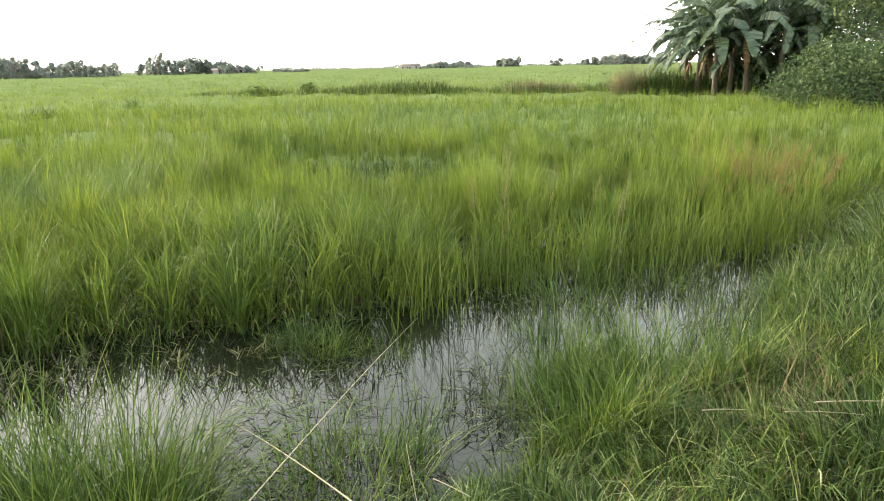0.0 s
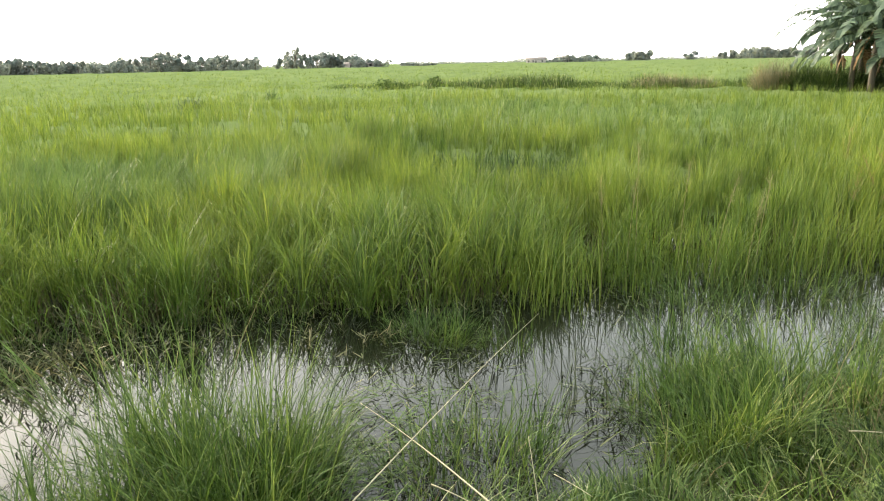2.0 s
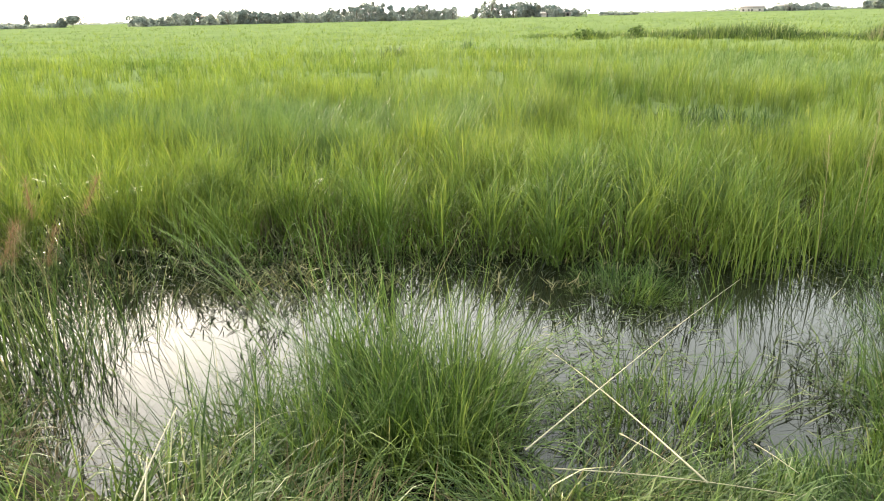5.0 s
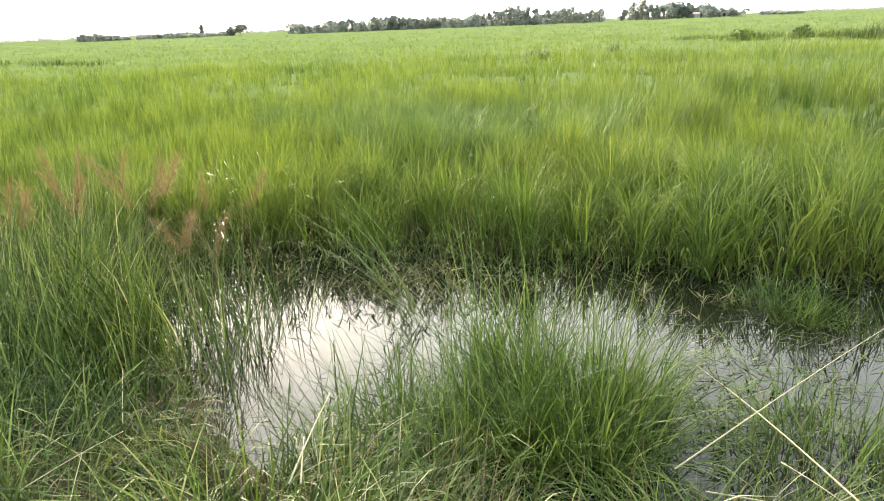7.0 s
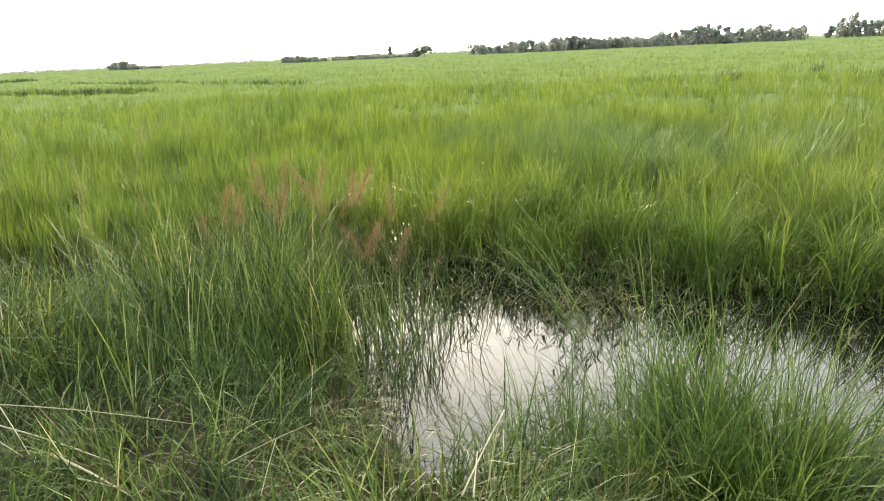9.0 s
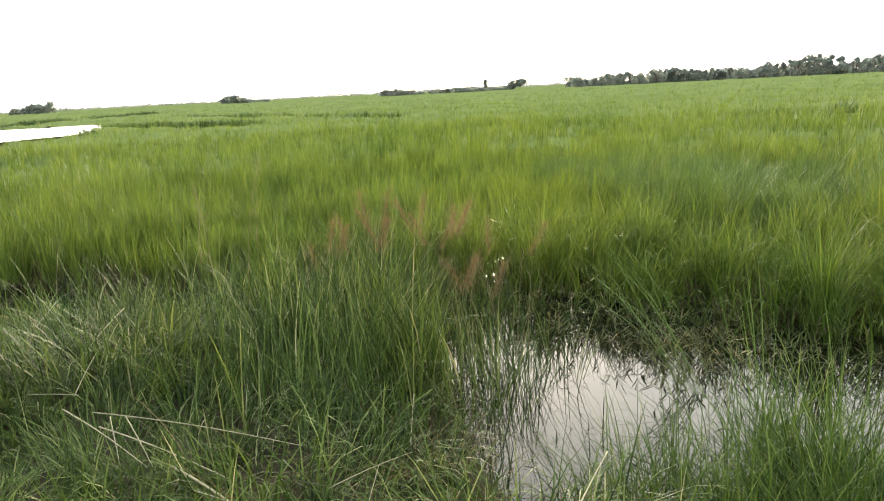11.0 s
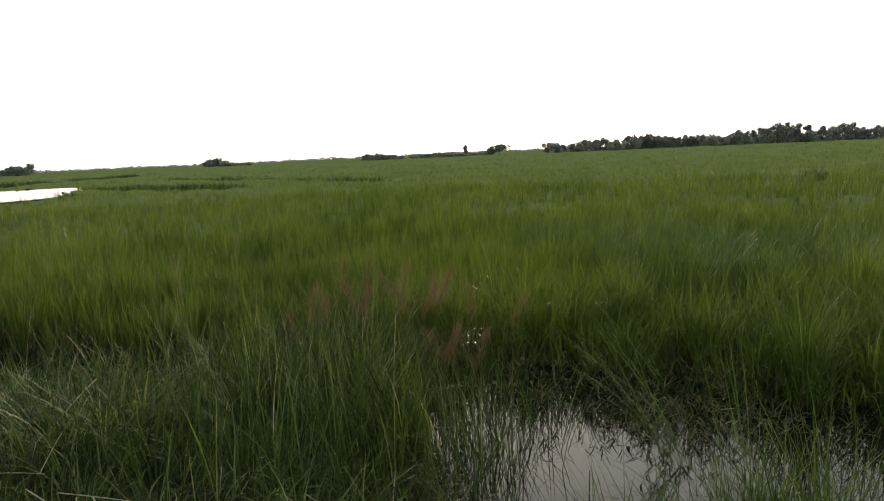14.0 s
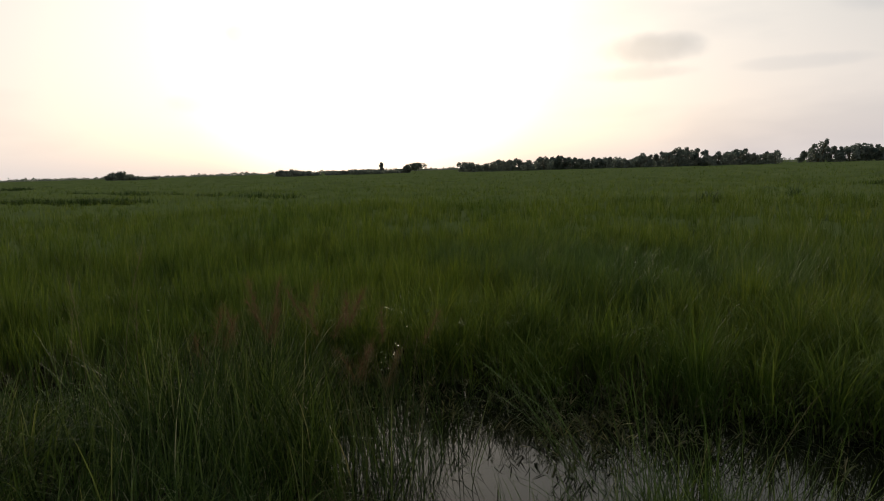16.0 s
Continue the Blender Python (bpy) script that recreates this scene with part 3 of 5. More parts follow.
x, y = scatter(0.9, 9.5, -45, 112, 1000)
d = bank_y(x) - y
clump = soft_noise(x, y, 0.55)
tall = 0.16 + 0.46 * step(1.5, 3.0, np.hypot(x, y)) * step(0.25, 0.75, clump) + 0.24 * soft_noise(x, y, 0.24)
tall = tall * (1 - 0.5 * step(-4.9, -5.8, x)) * (1 - 0.5 * step(-5.8, -6.6, x)) * (1 - 0.5 * strewn(x, y))
tall = tall * (1 - 0.55 * step(-3.7, -3.2, x) * step(-1.9, -2.2, x) * step(0.8, 0.2, d))
tall = tall * (1 - 0.5 * step(-0.6, 0.2, x) * step(3.0, 2.7, x) * step(1.3, 0.8, np.abs(d)))
lush = step(-3.4, -2.8, x) * step(-0.5, -0.9, x) * step(1.5, 1.0, d)
ok = (d > -0.10 + 0.1 * rng.normal(size=len(x))) & (d < 3.6) & (rng.random(len(x)) < (0.42 + 1.05 * soft_noise(x, y, 0.24)) * (1 - 0.4 * lush))
tall = tall * (1 - 0.45 * step(0.6, 1.2, x) * step(0.15, 0.5, d) * step(4.2, 3.4, y))
bank_grass = thing("bank_grass", "long arching green grass with dry stems on the bank", "grass", grass(x[ok], y[ok], tall[ok], 0.26, 0.62, 0.0092, 4), M_GRASS, kind="stuff")
x, y = scatter(0.9, 6.5, -45, 112, 520)
ok = (bank_y(x) - y > -0.1 + 0.25 * step(-3.7, -3.2, x) * step(-1.9, -2.2, x)) & (bank_y(x) - y < 3.2)
thing("fine_bank_grass", "fine arching grass blades on the bank", "grass", grass(x[ok], y[ok], (0.22 + 0.3 * soft_noise(x[ok], y[ok], 0.4)) * (1 - 0.45 * strewn(x[ok], y[ok])), 0.35, 0.85, 0.0062, 5), M_GRASS, kind="stuff")
x, y = scatter(0.9, 9.5, -45, 112, 420)
ok = (bank_y(x) - y > -0.05) & (bank_y(x) - y < 3.6) & (rng.random(len(x)) < step(0.45, 0.85, soft_noise(x, y, 0.6)))
thing("bank_thatch", "brown dead grass lying under the green on the bank", "dead grass", grass(x[ok], y[ok], np.full(ok.sum(), 0.42), 0.6, 0.6, 0.006, 4), M_THATCH, kind="stuff")

for r0, r1, per_m2, long, wide in ((0.3, 4.8, 260, 0.24, 0.018), (4.8, 14.0, 40, 0.30, 0.045)):
    x, y = scatter(r0, r1, -180, 180, per_m2)
    d = bank_y(x) - y
    ok = (d > 0.0) & ((d > 3.2) | (np.hypot(x, y) < 1.0) | (np.abs(bearing(x, y) - 33) > 75))
    thing("bank_turf", "short green grass over the rest of the bank", "grass", grass(x[ok], y[ok], np.full(ok.sum(), long), 0.6, 0.7, wide, 2), M_GRASS, kind="stuff")

x, y = scatter(1.2, 4.2, -50, 25, 1500)
d = bank_y(x) - y
ok = (d > -0.05) & (d < 2.2)
lush = step(-3.4, -2.8, x) * step(-0.5, -0.9, x) * step(1.5, 1.0, d)
thing("short_bank_grass", "short lush bright grass on the bank by the tussocks", "grass", grass(x[ok], y[ok], 0.16 + 0.12 * soft_noise(x[ok], y[ok], 0.3) + 0.09 * lush[ok], 0.22, 0.42, 0.0085, 4), M_GRASS, kind="stuff")

# tall grass where the ditch ends, and along the far bank
x, y = scatter(3.0, 9.5, 48, 100, 950)
d = bank_y(x) - y
ok = (d > -1.1 + 0.25 * soft_noise(x, y, 0.4) + 0.6 * step(-5.2, -5.6, x)) & (rng.random(len(x)) < (0.20 + 0.40 * step(-0.75, -0.4, d) + 0.40 * step(-0.35, 0.05, d))) & (d < 1.6) & (x < -3.35 + 0.3 * soft_noise(x, y, 0.3)) & (x > -6.0 - 0.5 * soft_noise(x, y, 0.4)) & (rng.random(len(x)) < (1.3 - 0.7 * d) * (1 - 0.6 * step(-4.9, -5.7, x)) * (1 - 0.35 * step(-4.5, -3.9, x)) * (1 - 0.4 * step(-3.8, -3.4, x)))
high = (0.62 + 0.26 * soft_noise(x, y, 0.5)) * (1 - 0.25 * step(0.5, 1.6, d)) * (1 - 0.28 * step(-4.9, -5.7, x))
thing("tall_bank_grass", "tall upright green grass at the end of the ditch", "grass", grass(x[ok], y[ok], high[ok] * 1.15, 0.10, 0.28, 0.008, 5), M_GRASS, kind="stuff")
x, y = scatter(4.0, 12.0, -42, -14, 520)
d = bank_y(x) - y
ok = (d > -0.3) & (d < 2.2)
high = 0.30 + 0.22 * soft_noise(x, y, 0.6)
thing("tall_bank_grass", "tall pale green grass on the bank's slope", "grass", grass(x[ok], y[ok], high[ok], 0.22, 0.4, 0.008, 5), M_GRASS, kind="stuff")


# ---- rushes and litter in the ditch ----
def ditch_points(n):
    x = rng.uniform(-5.6, 4.2, n)
    y = bank_y(x) + (front_y(x) - bank_y(x)) * rng.random(n)
    return x, y


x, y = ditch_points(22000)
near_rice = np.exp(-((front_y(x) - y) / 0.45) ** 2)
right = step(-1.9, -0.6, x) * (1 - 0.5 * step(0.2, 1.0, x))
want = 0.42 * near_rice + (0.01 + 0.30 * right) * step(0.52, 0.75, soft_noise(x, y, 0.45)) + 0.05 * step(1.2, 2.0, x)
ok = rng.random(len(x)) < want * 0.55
n = ok.sum()
base = np.stack([x[ok], y[ok], np.full(n, -0.06)], -1)
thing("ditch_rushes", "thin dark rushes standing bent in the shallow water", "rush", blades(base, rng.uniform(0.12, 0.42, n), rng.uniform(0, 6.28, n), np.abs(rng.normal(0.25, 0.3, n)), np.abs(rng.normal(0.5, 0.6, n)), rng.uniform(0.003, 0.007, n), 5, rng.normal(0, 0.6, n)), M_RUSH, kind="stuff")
x, y = ditch_points(21000)
near_rice = np.exp(-((front_y(x) - y) / 0.6) ** 2)
want = 0.45 * near_rice * step(0.3, 0.6, soft_noise(x, y, 0.3)) + (0.02 + 0.55 * step(-1.6, -1.0, x)) * step(0.48, 0.72, soft_noise(x, y, 0.4)) * (1 - 0.5 * step(0.6, 1.2, x))
want = want + 0.7 * np.exp(-(((x - 0.22) / 0.3) ** 2 + ((y - 3.7) / 0.6) ** 2) ** 2) + 0.6 * np.exp(-(((x + 1.0) / 0.28) ** 2 + ((y - 3.4) / 0.45) ** 2) ** 2)
ok = rng.random(len(x)) < want * 0.5
n = ok.sum()
base = np.stack([x[ok], y[ok], np.full(n, 0.006) + 0.01 * rng.random(n)], -1)
thing("floating_litter", "dark dead leaves and stems floating on the ditch water", "plant litter", blades(base, rng.uniform(0.06, 0.17, n), rng.uniform(0, 6.28, n), np.abs(rng.normal(1.3, 0.25, n)).clip(0.5, 1.54), rng.uniform(0.0, 0.12, n), rng.uniform(0.007, 0.014, n), 4, rng.normal(0, 0.3, n)), M_RUSH, kind="stuff")
n = 420
x, y = rng.normal(-1.0, 0.42, n), rng.normal(3.05, 0.5, n)
ok = (y > bank_y(x) + 0.15) & (x > -1.7) & (x < 0.2)
x, y = x[ok], y[ok]
n = len(x)
thing("floating_leaves", "pale green grass leaves floating on the ditch water", "plant litter", blades(np.stack([x, y, 0.008 + 0.012 * rng.random(n)], -1), rng.uniform(0.06, 0.2, n), rng.uniform(0, 6.28, n), rng.uniform(1.25, 1.54, n), rng.uniform(0.0, 0.1, n), rng.uniform(0.006, 0.012, n), 3, rng.normal(0, 0.3, n)), M_BENT, kind="stuff")
x, y = ditch_points(16000)
ok = rng.random(len(x)) < np.exp(-((front_y(x) - y - 0.05) / 0.3) ** 2) * step(0.3, 0.7, soft_noise(x, y, 0.5))
n = ok.sum()
base = np.stack([x[ok], y[ok], np.full(n, -0.05)], -1)
thing("water_weed", "low leafy green weeds along the foot of the rice", "weed", blades(base, rng.uniform(0.12, 0.30, n), rng.uniform(0, 6.28, n), np.abs(rng.normal(0.3, 0.3, n)), np.abs(rng.normal(0.5, 0.4, n)), rng.uniform(0.005, 0.010, n), 4, rng.normal(0, 0.6, n)), M_GRASS, kind="stuff")


def leafy_stems(x, y, high, leaves, label):
    """Low trailing stems, each set with short lance-shaped leaves that spread and droop."""
    n = len(x)
    way, lean, curl = rng.uniform(0, 2 * np.pi, n), np.abs(rng.normal(0.5, 0.3, n)), np.abs(rng.normal(0.5, 0.4, n))
    root = np.stack([x, y, np.full(n, -0.03)], -1)
    stems = blades(root, high, way, lean, curl, np.full(n, 0.005), 4, rng.normal(0, 0.5, n))
    k = rng.uniform(0.2, 1.0, (n, leaves))
    out = lean[:, None] + 0.6 * curl[:, None] * k
    far = high[:, None] * k
    at = np.stack([x[:, None] + far * np.sin(out) * np.cos(way)[:, None], y[:, None] + far * np.sin(out) * np.sin(way)[:, None], -0.03 + far * np.cos(out)], -1).reshape(-1, 3)
    at[:, 2] = np.maximum(at[:, 2], 0.012)
    m = len(at)
    tips = blades(at, rng.uniform(0.05, 0.12, m), rng.uniform(0, 2 * np.pi, m), rng.uniform(0.5, 1.4, m), rng.uniform(0.0, 0.5, m) * step(0.05, 0.15, at[:, 2]), rng.uniform(0.009, 0.015, m), 3, rng.normal(0, 0.4, m))
    return thing("leafy_water_weed", label, "weed", joined([stems, tips]), M_LEAFY, kind="stuff")


M_LEAFY = leaf_material("leafy_weed", [(0.0, (0.024, 0.024, 0.011)), (0.45, (0.054, 0.056, 0.022)), (0.8, (0.092, 0.096, 0.036)), (1.0, (0.20, 0.17, 0.09))], PATCH, 2.0, 0.25, 0.55, 0.12, passed=(1.1, 1.05, 0.6))
x, y = ditch_points(9000)
off = front_y(x) - y
# the last term adds weeds in place of dark shadow under the rice
want = step(1.35, 0.65, off + 0.5 * (soft_noise(x, y, 0.5) - 0.5)) * step(-2.1, -2.8, x) * (1 - 0.8 * step(-4.1, -4.4, x)) * (0.25 + 0.75 * step(0.2, 0.5, soft_noise(x, y, 0.35))) + 0.55 * step(0.45, 0.05, off) * step(0.4, 0.62, soft_noise(x, y, 0.4)) + 0.5 * step(0.42, 0.15, np.hypot(x + 3.95, 2 * (y - 2.62))) + 0.75 * step(0.6, 0.3, np.hypot((x + 3.15) / 1.2, y - 3.4)) + 0.6 * step(0.5, 0.2, np.hypot(x + 1.5, 1.3 * (y - 4.2)))
ok = rng.random(len(x)) < want * 0.34
leafy_stems(x[ok], y[ok], rng.uniform(0.10, 0.32, ok.sum()), 7, "low leafy weeds matted on the water along the rice, one patch for shadow")


def tussock(x, y, rx, ry, n, long, label, mat=M_SEDGE, lean=0.36, curl=0.42, width=0.0075, stems=0):
    """A clump of sedge: leaves fan outwards from a shared root, over a mat of dead ones; some have flower stems."""
    ob = thing("grass_tussock", label, "grass tussock", at=(x, y, 0), group="tussocks in the ditch")

    m = max(4, int(rx * ry * 150))
    ra, rr = rng.uniform(0, 2 * np.pi, m), np.sqrt(rng.random(m))
    roots = np.stack([rx * rr * np.cos(ra), ry * rr * np.sin(ra)], -1)
    tone = rng.uniform(0.6, 1.15, m) * (1 - 0.25 * rr)

    def fan(n, long, lean, curl, width, inner=1.0):
        pick = rng.integers(0, len(roots), n)
        a, r = rng.uniform(0, 2 * np.pi, n), np.sqrt(rng.random(n)) * inner
        px, py = roots[pick, 0] + 0.13 * r * np.cos(a), roots[pick, 1] + 0.13 * r * np.sin(a)
        way = np.where(rng.random(n) < 0.6, np.arctan2(py, px) + rng.normal(0, 0.8, n), rng.uniform(0, 2 * np.pi, n))
        zz = np.maximum(ground_z(x + px, y + py), -0.12) - 0.02
        tuft = tone[pick] * (0.8 + 0.4 * soft_noise(x + px, y + py, 0.12))
        return blades(np.stack([px, py, zz], -1), long * tuft * rng.uniform(0.4, 1.2, n), way, np.abs(rng.normal(lean * 0.75, lean * 0.6, n)), np.abs(rng.normal(curl * 0.9, curl * 0.9, n)), width * rng.uniform(0.5, 1.4, n), 5, rng.normal(0, 0.5, n))

    tagged(part("foliage", fan(n * 4 // 5, long, lean, curl, width), mat, ob), kind="stuff")
    tagged(part("thatch", fan(n // 8, long * 0.5, lean * 3, curl * 2.5, width), M_THATCH, ob, "brown dead blades at the root"), kind="stuff")
    for i in range(stems):
        part("flower_stem", fan(1, long * 1.35, lean * 0.8, curl * 0.6, 0.004), M_BEIGE, ob, "thin pale flower stem")
    return ob


tussock(-1.36, 2.36, 0.32, 0.34, 1900, 0.94, "large green sedge tussock with arching blades at the water's edge", lean=0.32, curl=0.45, stems=3)
tussock(-1.70, 2.14, 0.30, 0.28, 1500, 0.84, "dense green sedge tussock beside a larger one at the water's edge", lean=0.36, curl=0.45, stems=1)
tussock(-2.04, 1.96, 0.24, 0.24, 850, 0.84, "loose pale green sedge tussock leaning over the water's edge", lean=0.5, curl=0.3)
tussock(-1.40, 2.74, 0.22, 0.24, 1000, 0.80, "green sedge tussock growing beside a larger one in the ditch", stems=2)
tussock(-2.10, 2.58, 0.24, 0.26, 420, 0.95, "sparse upright sedge tussock standing in the open water", lean=0.5, stems=1)
tussock(-1.76, 2.66, 0.32, 0.22, 800, 0.92, "tall sparse sedge tussock behind a larger one in the ditch", lean=0.28, curl=0.3, stems=2)
tussock(-0.46, 2.90, 0.40, 0.30, 950, 0.66, "small green sedge tussock in the water beside fallen stalks", lean=0.24, stems=1)
tussock(0.76, 3.40, 0.36, 0.50, 2900, 0.72, "tall green sedge tussock on the edge of the bank", stems=2)
tussock(1.25, 3.62, 0.5, 0.45, 3300, 0.84, "dense green sedge tussock growing against the bank", stems=2)
tussock(0.75, 4.35, 0.36, 0.34, 800, 0.66, "thin green sedge tussock standing in the water")
tussock(2.4, 4.9, 0.6, 0.6, 1800, 0.5, "broad green sedge tussock on the bank's slope", stems=2)
tussock(-0.92, 4.50, 0.42, 0.22, 2200, 0.44, "low green grass clump floating before the rice", curl=0.6)
tussock(1.1, 5.30, 0.50, 0.4, 620, 0.6, "sparse green rushes standing in the water before the rice", lean=0.25)
tussock(1.9, 5.75, 0.55, 0.35, 560, 0.6, "sparse green rushes in the narrow end of the ditch", lean=0.25)
tussock(-0.35, 4.35, 0.2, 0.16, 110, 0.6, "few upright rushes standing alone in the water", lean=0.3)
tussock(0.10, 3.72, 0.26, 0.45, 330, 0.46, "thin dark rushes standing in the open water", M_RUSH, lean=0.4)
tussock(-2.55, 1.95, 0.3, 0.25, 90, 0.4, "sparse sedge tussock rising from the water by the bank", lean=0.5)
tussock(-3.02, 1.80, 0.16, 0.18, 150, 0.46, "dark sedge tuft leaning over the pool from the bank", lean=0.45, curl=0.25)
tussock(-2.56, 1.74, 0.16, 0.10, 110, 0.44, "upright sedge tuft in the shallows of the pool", lean=0.25, curl=0.2)
tussock(-3.5, 2.3, 0.22, 0.22, 240, 0.6, "dark green sedge tussock at the pool's edge", lean=0.4)


def reed_fan(x, y, n, long, way, label, lean=0.25):
    """Tall single leaves that lean the same way out of one root; each is a part."""
    ob = thing("sedge_fan", label, "sedge", at=(x, y, 0), group="tall sedges over the pool")
    for i in range(n):
        b = np.array([[rng.normal(0, 0.05), rng.normal(0, 0.05), -0.05]])
        one = lambda v: np.array([v])
        part("blade", blades(b, one(long * rng.uniform(0.7, 1.1)), one(way + rng.normal(0, 0.35)), one(abs(rng.normal(lean, 0.12))), one(abs(rng.normal(0.2, 0.15))), one(0.007), 8, one(rng.normal(0, 0.4))), M_BENT, ob)
    return ob


reed_fan(-2.80, 3.05, 34, 1.15, 3.75, "fan of tall thin sedge blades leaning over the pool", 0.50)
reed_fan(-2.95, 3.45, 2, 1.75, 3.45, "long sedge blade arching low over the pool", 0.75)
reed_fan(-2.45, 3.1, 5, 0.95, 2.6, "tall thin sedge blades standing in the pool")
reed_fan(-1.75, 2.7, 4, 1.0, 2.3, "long sedge blades rising above a green tussock")

# ---- fallen stalks ----
def stalk(points, r, label, name="dry_stalk", mat=M_STRAW):
    pts = np.array(points, float)
    s = np.linspace(0, 1, 9)
    base = pts[0] * (1 - s)[:, None] + pts[1] * s[:, None]
    base[:, 2] += 0.02 * np.sin(np.pi * s) * min(1.0, abs(pts[1] - pts[0]).max())
    vt = tube(base - pts[0], 0.66 * r * (1 - 0.5 * s), 5)
    return thing(name, label, "stalk", vt, mat, pts[0], "fallen dry stalks", smooth=True)


stalk(((-0.76, 1.86, 0.44), (-0.20, 4.92, 0.05)), 0.0044, "long pale dry stalk lying over the ditch water")
stalk(((-0.18, 1.90, 0.46), (-1.14, 3.36, 0.05)), 0.0056, "thick pale dry stalk fallen across the water")


for a, b, r, text in (
    ((-3.82, -0.25, 0.48), (-3.03, 0.01, 0.46), 0.0055, "long pale straw lying over the bank's grass"),
    ((-3.64, -0.13, 0.50), (-2.80, 0.58, 0.47), 0.0045, "thin pale straw lying on the bank's grass"),
    ((-3.48, -0.12, 0.49), (-2.75, 0.26, 0.46), 0.0055, "pale dry stalk lying on the bank's grass"),
    ((-3.45, -0.01, 0.52), (-3.02, 0.03, 0.46), 0.004, "pale dry straw crossing others on the grass"),
    ((-3.49, -0.07, 0.52), (-3.13, -0.08, 0.45), 0.004, "short pale straw leaning on fallen stalks"),
    ((-2.94, 0.09, 0.48), (-2.49, 0.25, 0.46), 0.009, "thick broken pale stalk lying on the bank's grass"),
    ((-2.70, 0.13, 0.48), (-2.51, 0.26, 0.46), 0.004, "pale splinter beside a thick broken stalk"),
    ((-2.42, 0.55, 0.48), (-2.48, 0.93, 0.47), 0.003, "thin dry straw caught in the grass"),
    ((-2.19, 0.58, 0.46), (-2.39, 0.74, 0.52), 0.003, "pale dry straw standing askew in the grass"),
    ((-2.59, 0.98, 0.44), (-2.80, 1.12, 0.55), 0.003, "pale dry straw rising from the bank's grass"),
    ((-4.13, -0.39, 0.48), (-3.93, -0.17, 0.49), 0.005, "bleached dry stalk lying in the grass"),
    ((-3.99, -0.19, 0.47), (-4.34, -0.05, 0.55), 0.0045, "bent dry stalk with a frayed pale tip"),
    ((-1.63, 0.99, 0.56), (-1.88, 1.41, 0.585), 0.005, "pale dry stalk standing askew at the water's edge"),
    ((-1.60, 1.01, 0.56), (-1.76, 1.17, 0.575), 0.005, "short dry stalk leaning beside another"),
    ((-1.66, 1.14, 0.42), (-1.66, 1.13, 0.63), 0.003, "thin pale straw standing upright beside crossed stalks"),
    ((1.65, 2.78, 0.42), (2.05, 2.72, 0.44), 0.005, "pale dry stalk lying in the bank's grass"),
    ((1.48, 2.70, 0.42), (1.80, 2.66, 0.42), 0.004, "thin pale straw lying in the bank's grass"),
    ((1.16, 2.80, 0.38), (1.34, 2.76, 0.40), 0.005, "short dry stalk on the bank's grass"),
    ((-0.66, 1.86, 0.395), (0.08, 2.03, 0.40), 0.0032, "long pale straw lying on the grass of the bank's edge"),
    ((-0.50, 2.17, 0.385), (-0.30, 2.05, 0.39), 0.004, "short frayed pale stalk at the water's edge"),
    ((-0.10, 2.14, 0.34), (-0.15, 2.30, 0.54), 0.0028, "thin pale stem standing askew in the bank's grass"),
    ((-0.05, 2.33, 0.365), (0.09, 2.20, 0.37), 0.003, "short pale straw lying at the water's edge"),
    ((-5.2, 0.2, 0.55), (-4.6, -0.1, 0.48), 0.004, "thin dry straw on the grassy bank"),
):
    stalk((a, b), r, text)


stalk(((-2.76, 2.24, -0.05), (-2.80, 2.29, 0.20)), 0.007, "dark dead reed standing upright in the pool", "dead_reed", M_DEAD)
for a, b, r, text in (
    ((-2.31, 2.22, 0.02), (-2.21, 1.78, 0.025), 0.009, "dark sodden reed lying on the pool's water"),
    ((-2.50, 2.18, 0.02), (-2.24, 2.20, 0.025), 0.007, "short dark dead reed crossing another on the water"),
    ((-2.44, 2.02, 0.02), (-2.18, 1.92, 0.03), 0.006, "thin dark dead reed floating by the bank"),
    ((-2.50, 1.86, 0.02), (-2.26, 1.76, 0.02), 0.006, "dark dead reed lying at the pool's margin"),
    ((-2.62, 2.02, -0.05), (-2.70, 2.08, 0.16), 0.005, "broken dark reed stump in the shallow pool"),
):
    stalk((a, b), r, text, "dead_reed", M_DEAD)


# ---- reeds in seed ----
def plume(x, y, z0, high, label, mat=M_PLUME, way=0.0, bend=0.3, tuft=0.32, n=110):
    ob = thing("reed_plume", label, "reed", at=(x, y, z0), group="reeds in seed")
    s = np.linspace(0, 1, 7)
    off = bend * high * s ** 2.2
    line = np.stack([off * math.cos(way), off * math.sin(way), high * s * (1 - 0.1 * bend * s)], -1)
    part("stem", tube(line, 0.0026 * (1 - 0.6 * s), 4), M_BEIGE if mat is M_BEIGE else M_SEDGE, ob)
    k = rng.uniform(1 - tuft / high, 1.0, n)
    at = np.stack([np.interp(k, s, line[:, i]) for i in range(3)], -1)
    part("plume", blades(at, rng.uniform(0.04, 0.15, n), way + rng.normal(0, 1.5, n), np.abs(rng.normal(0.7, 0.4, n)), rng.uniform(0.2, 0.9, n), np.full(n, 0.0018), 3, rng.normal(0, 1, n)), mat, ob, "soft reddish seed head")["kind"] = "stuff"
    return ob


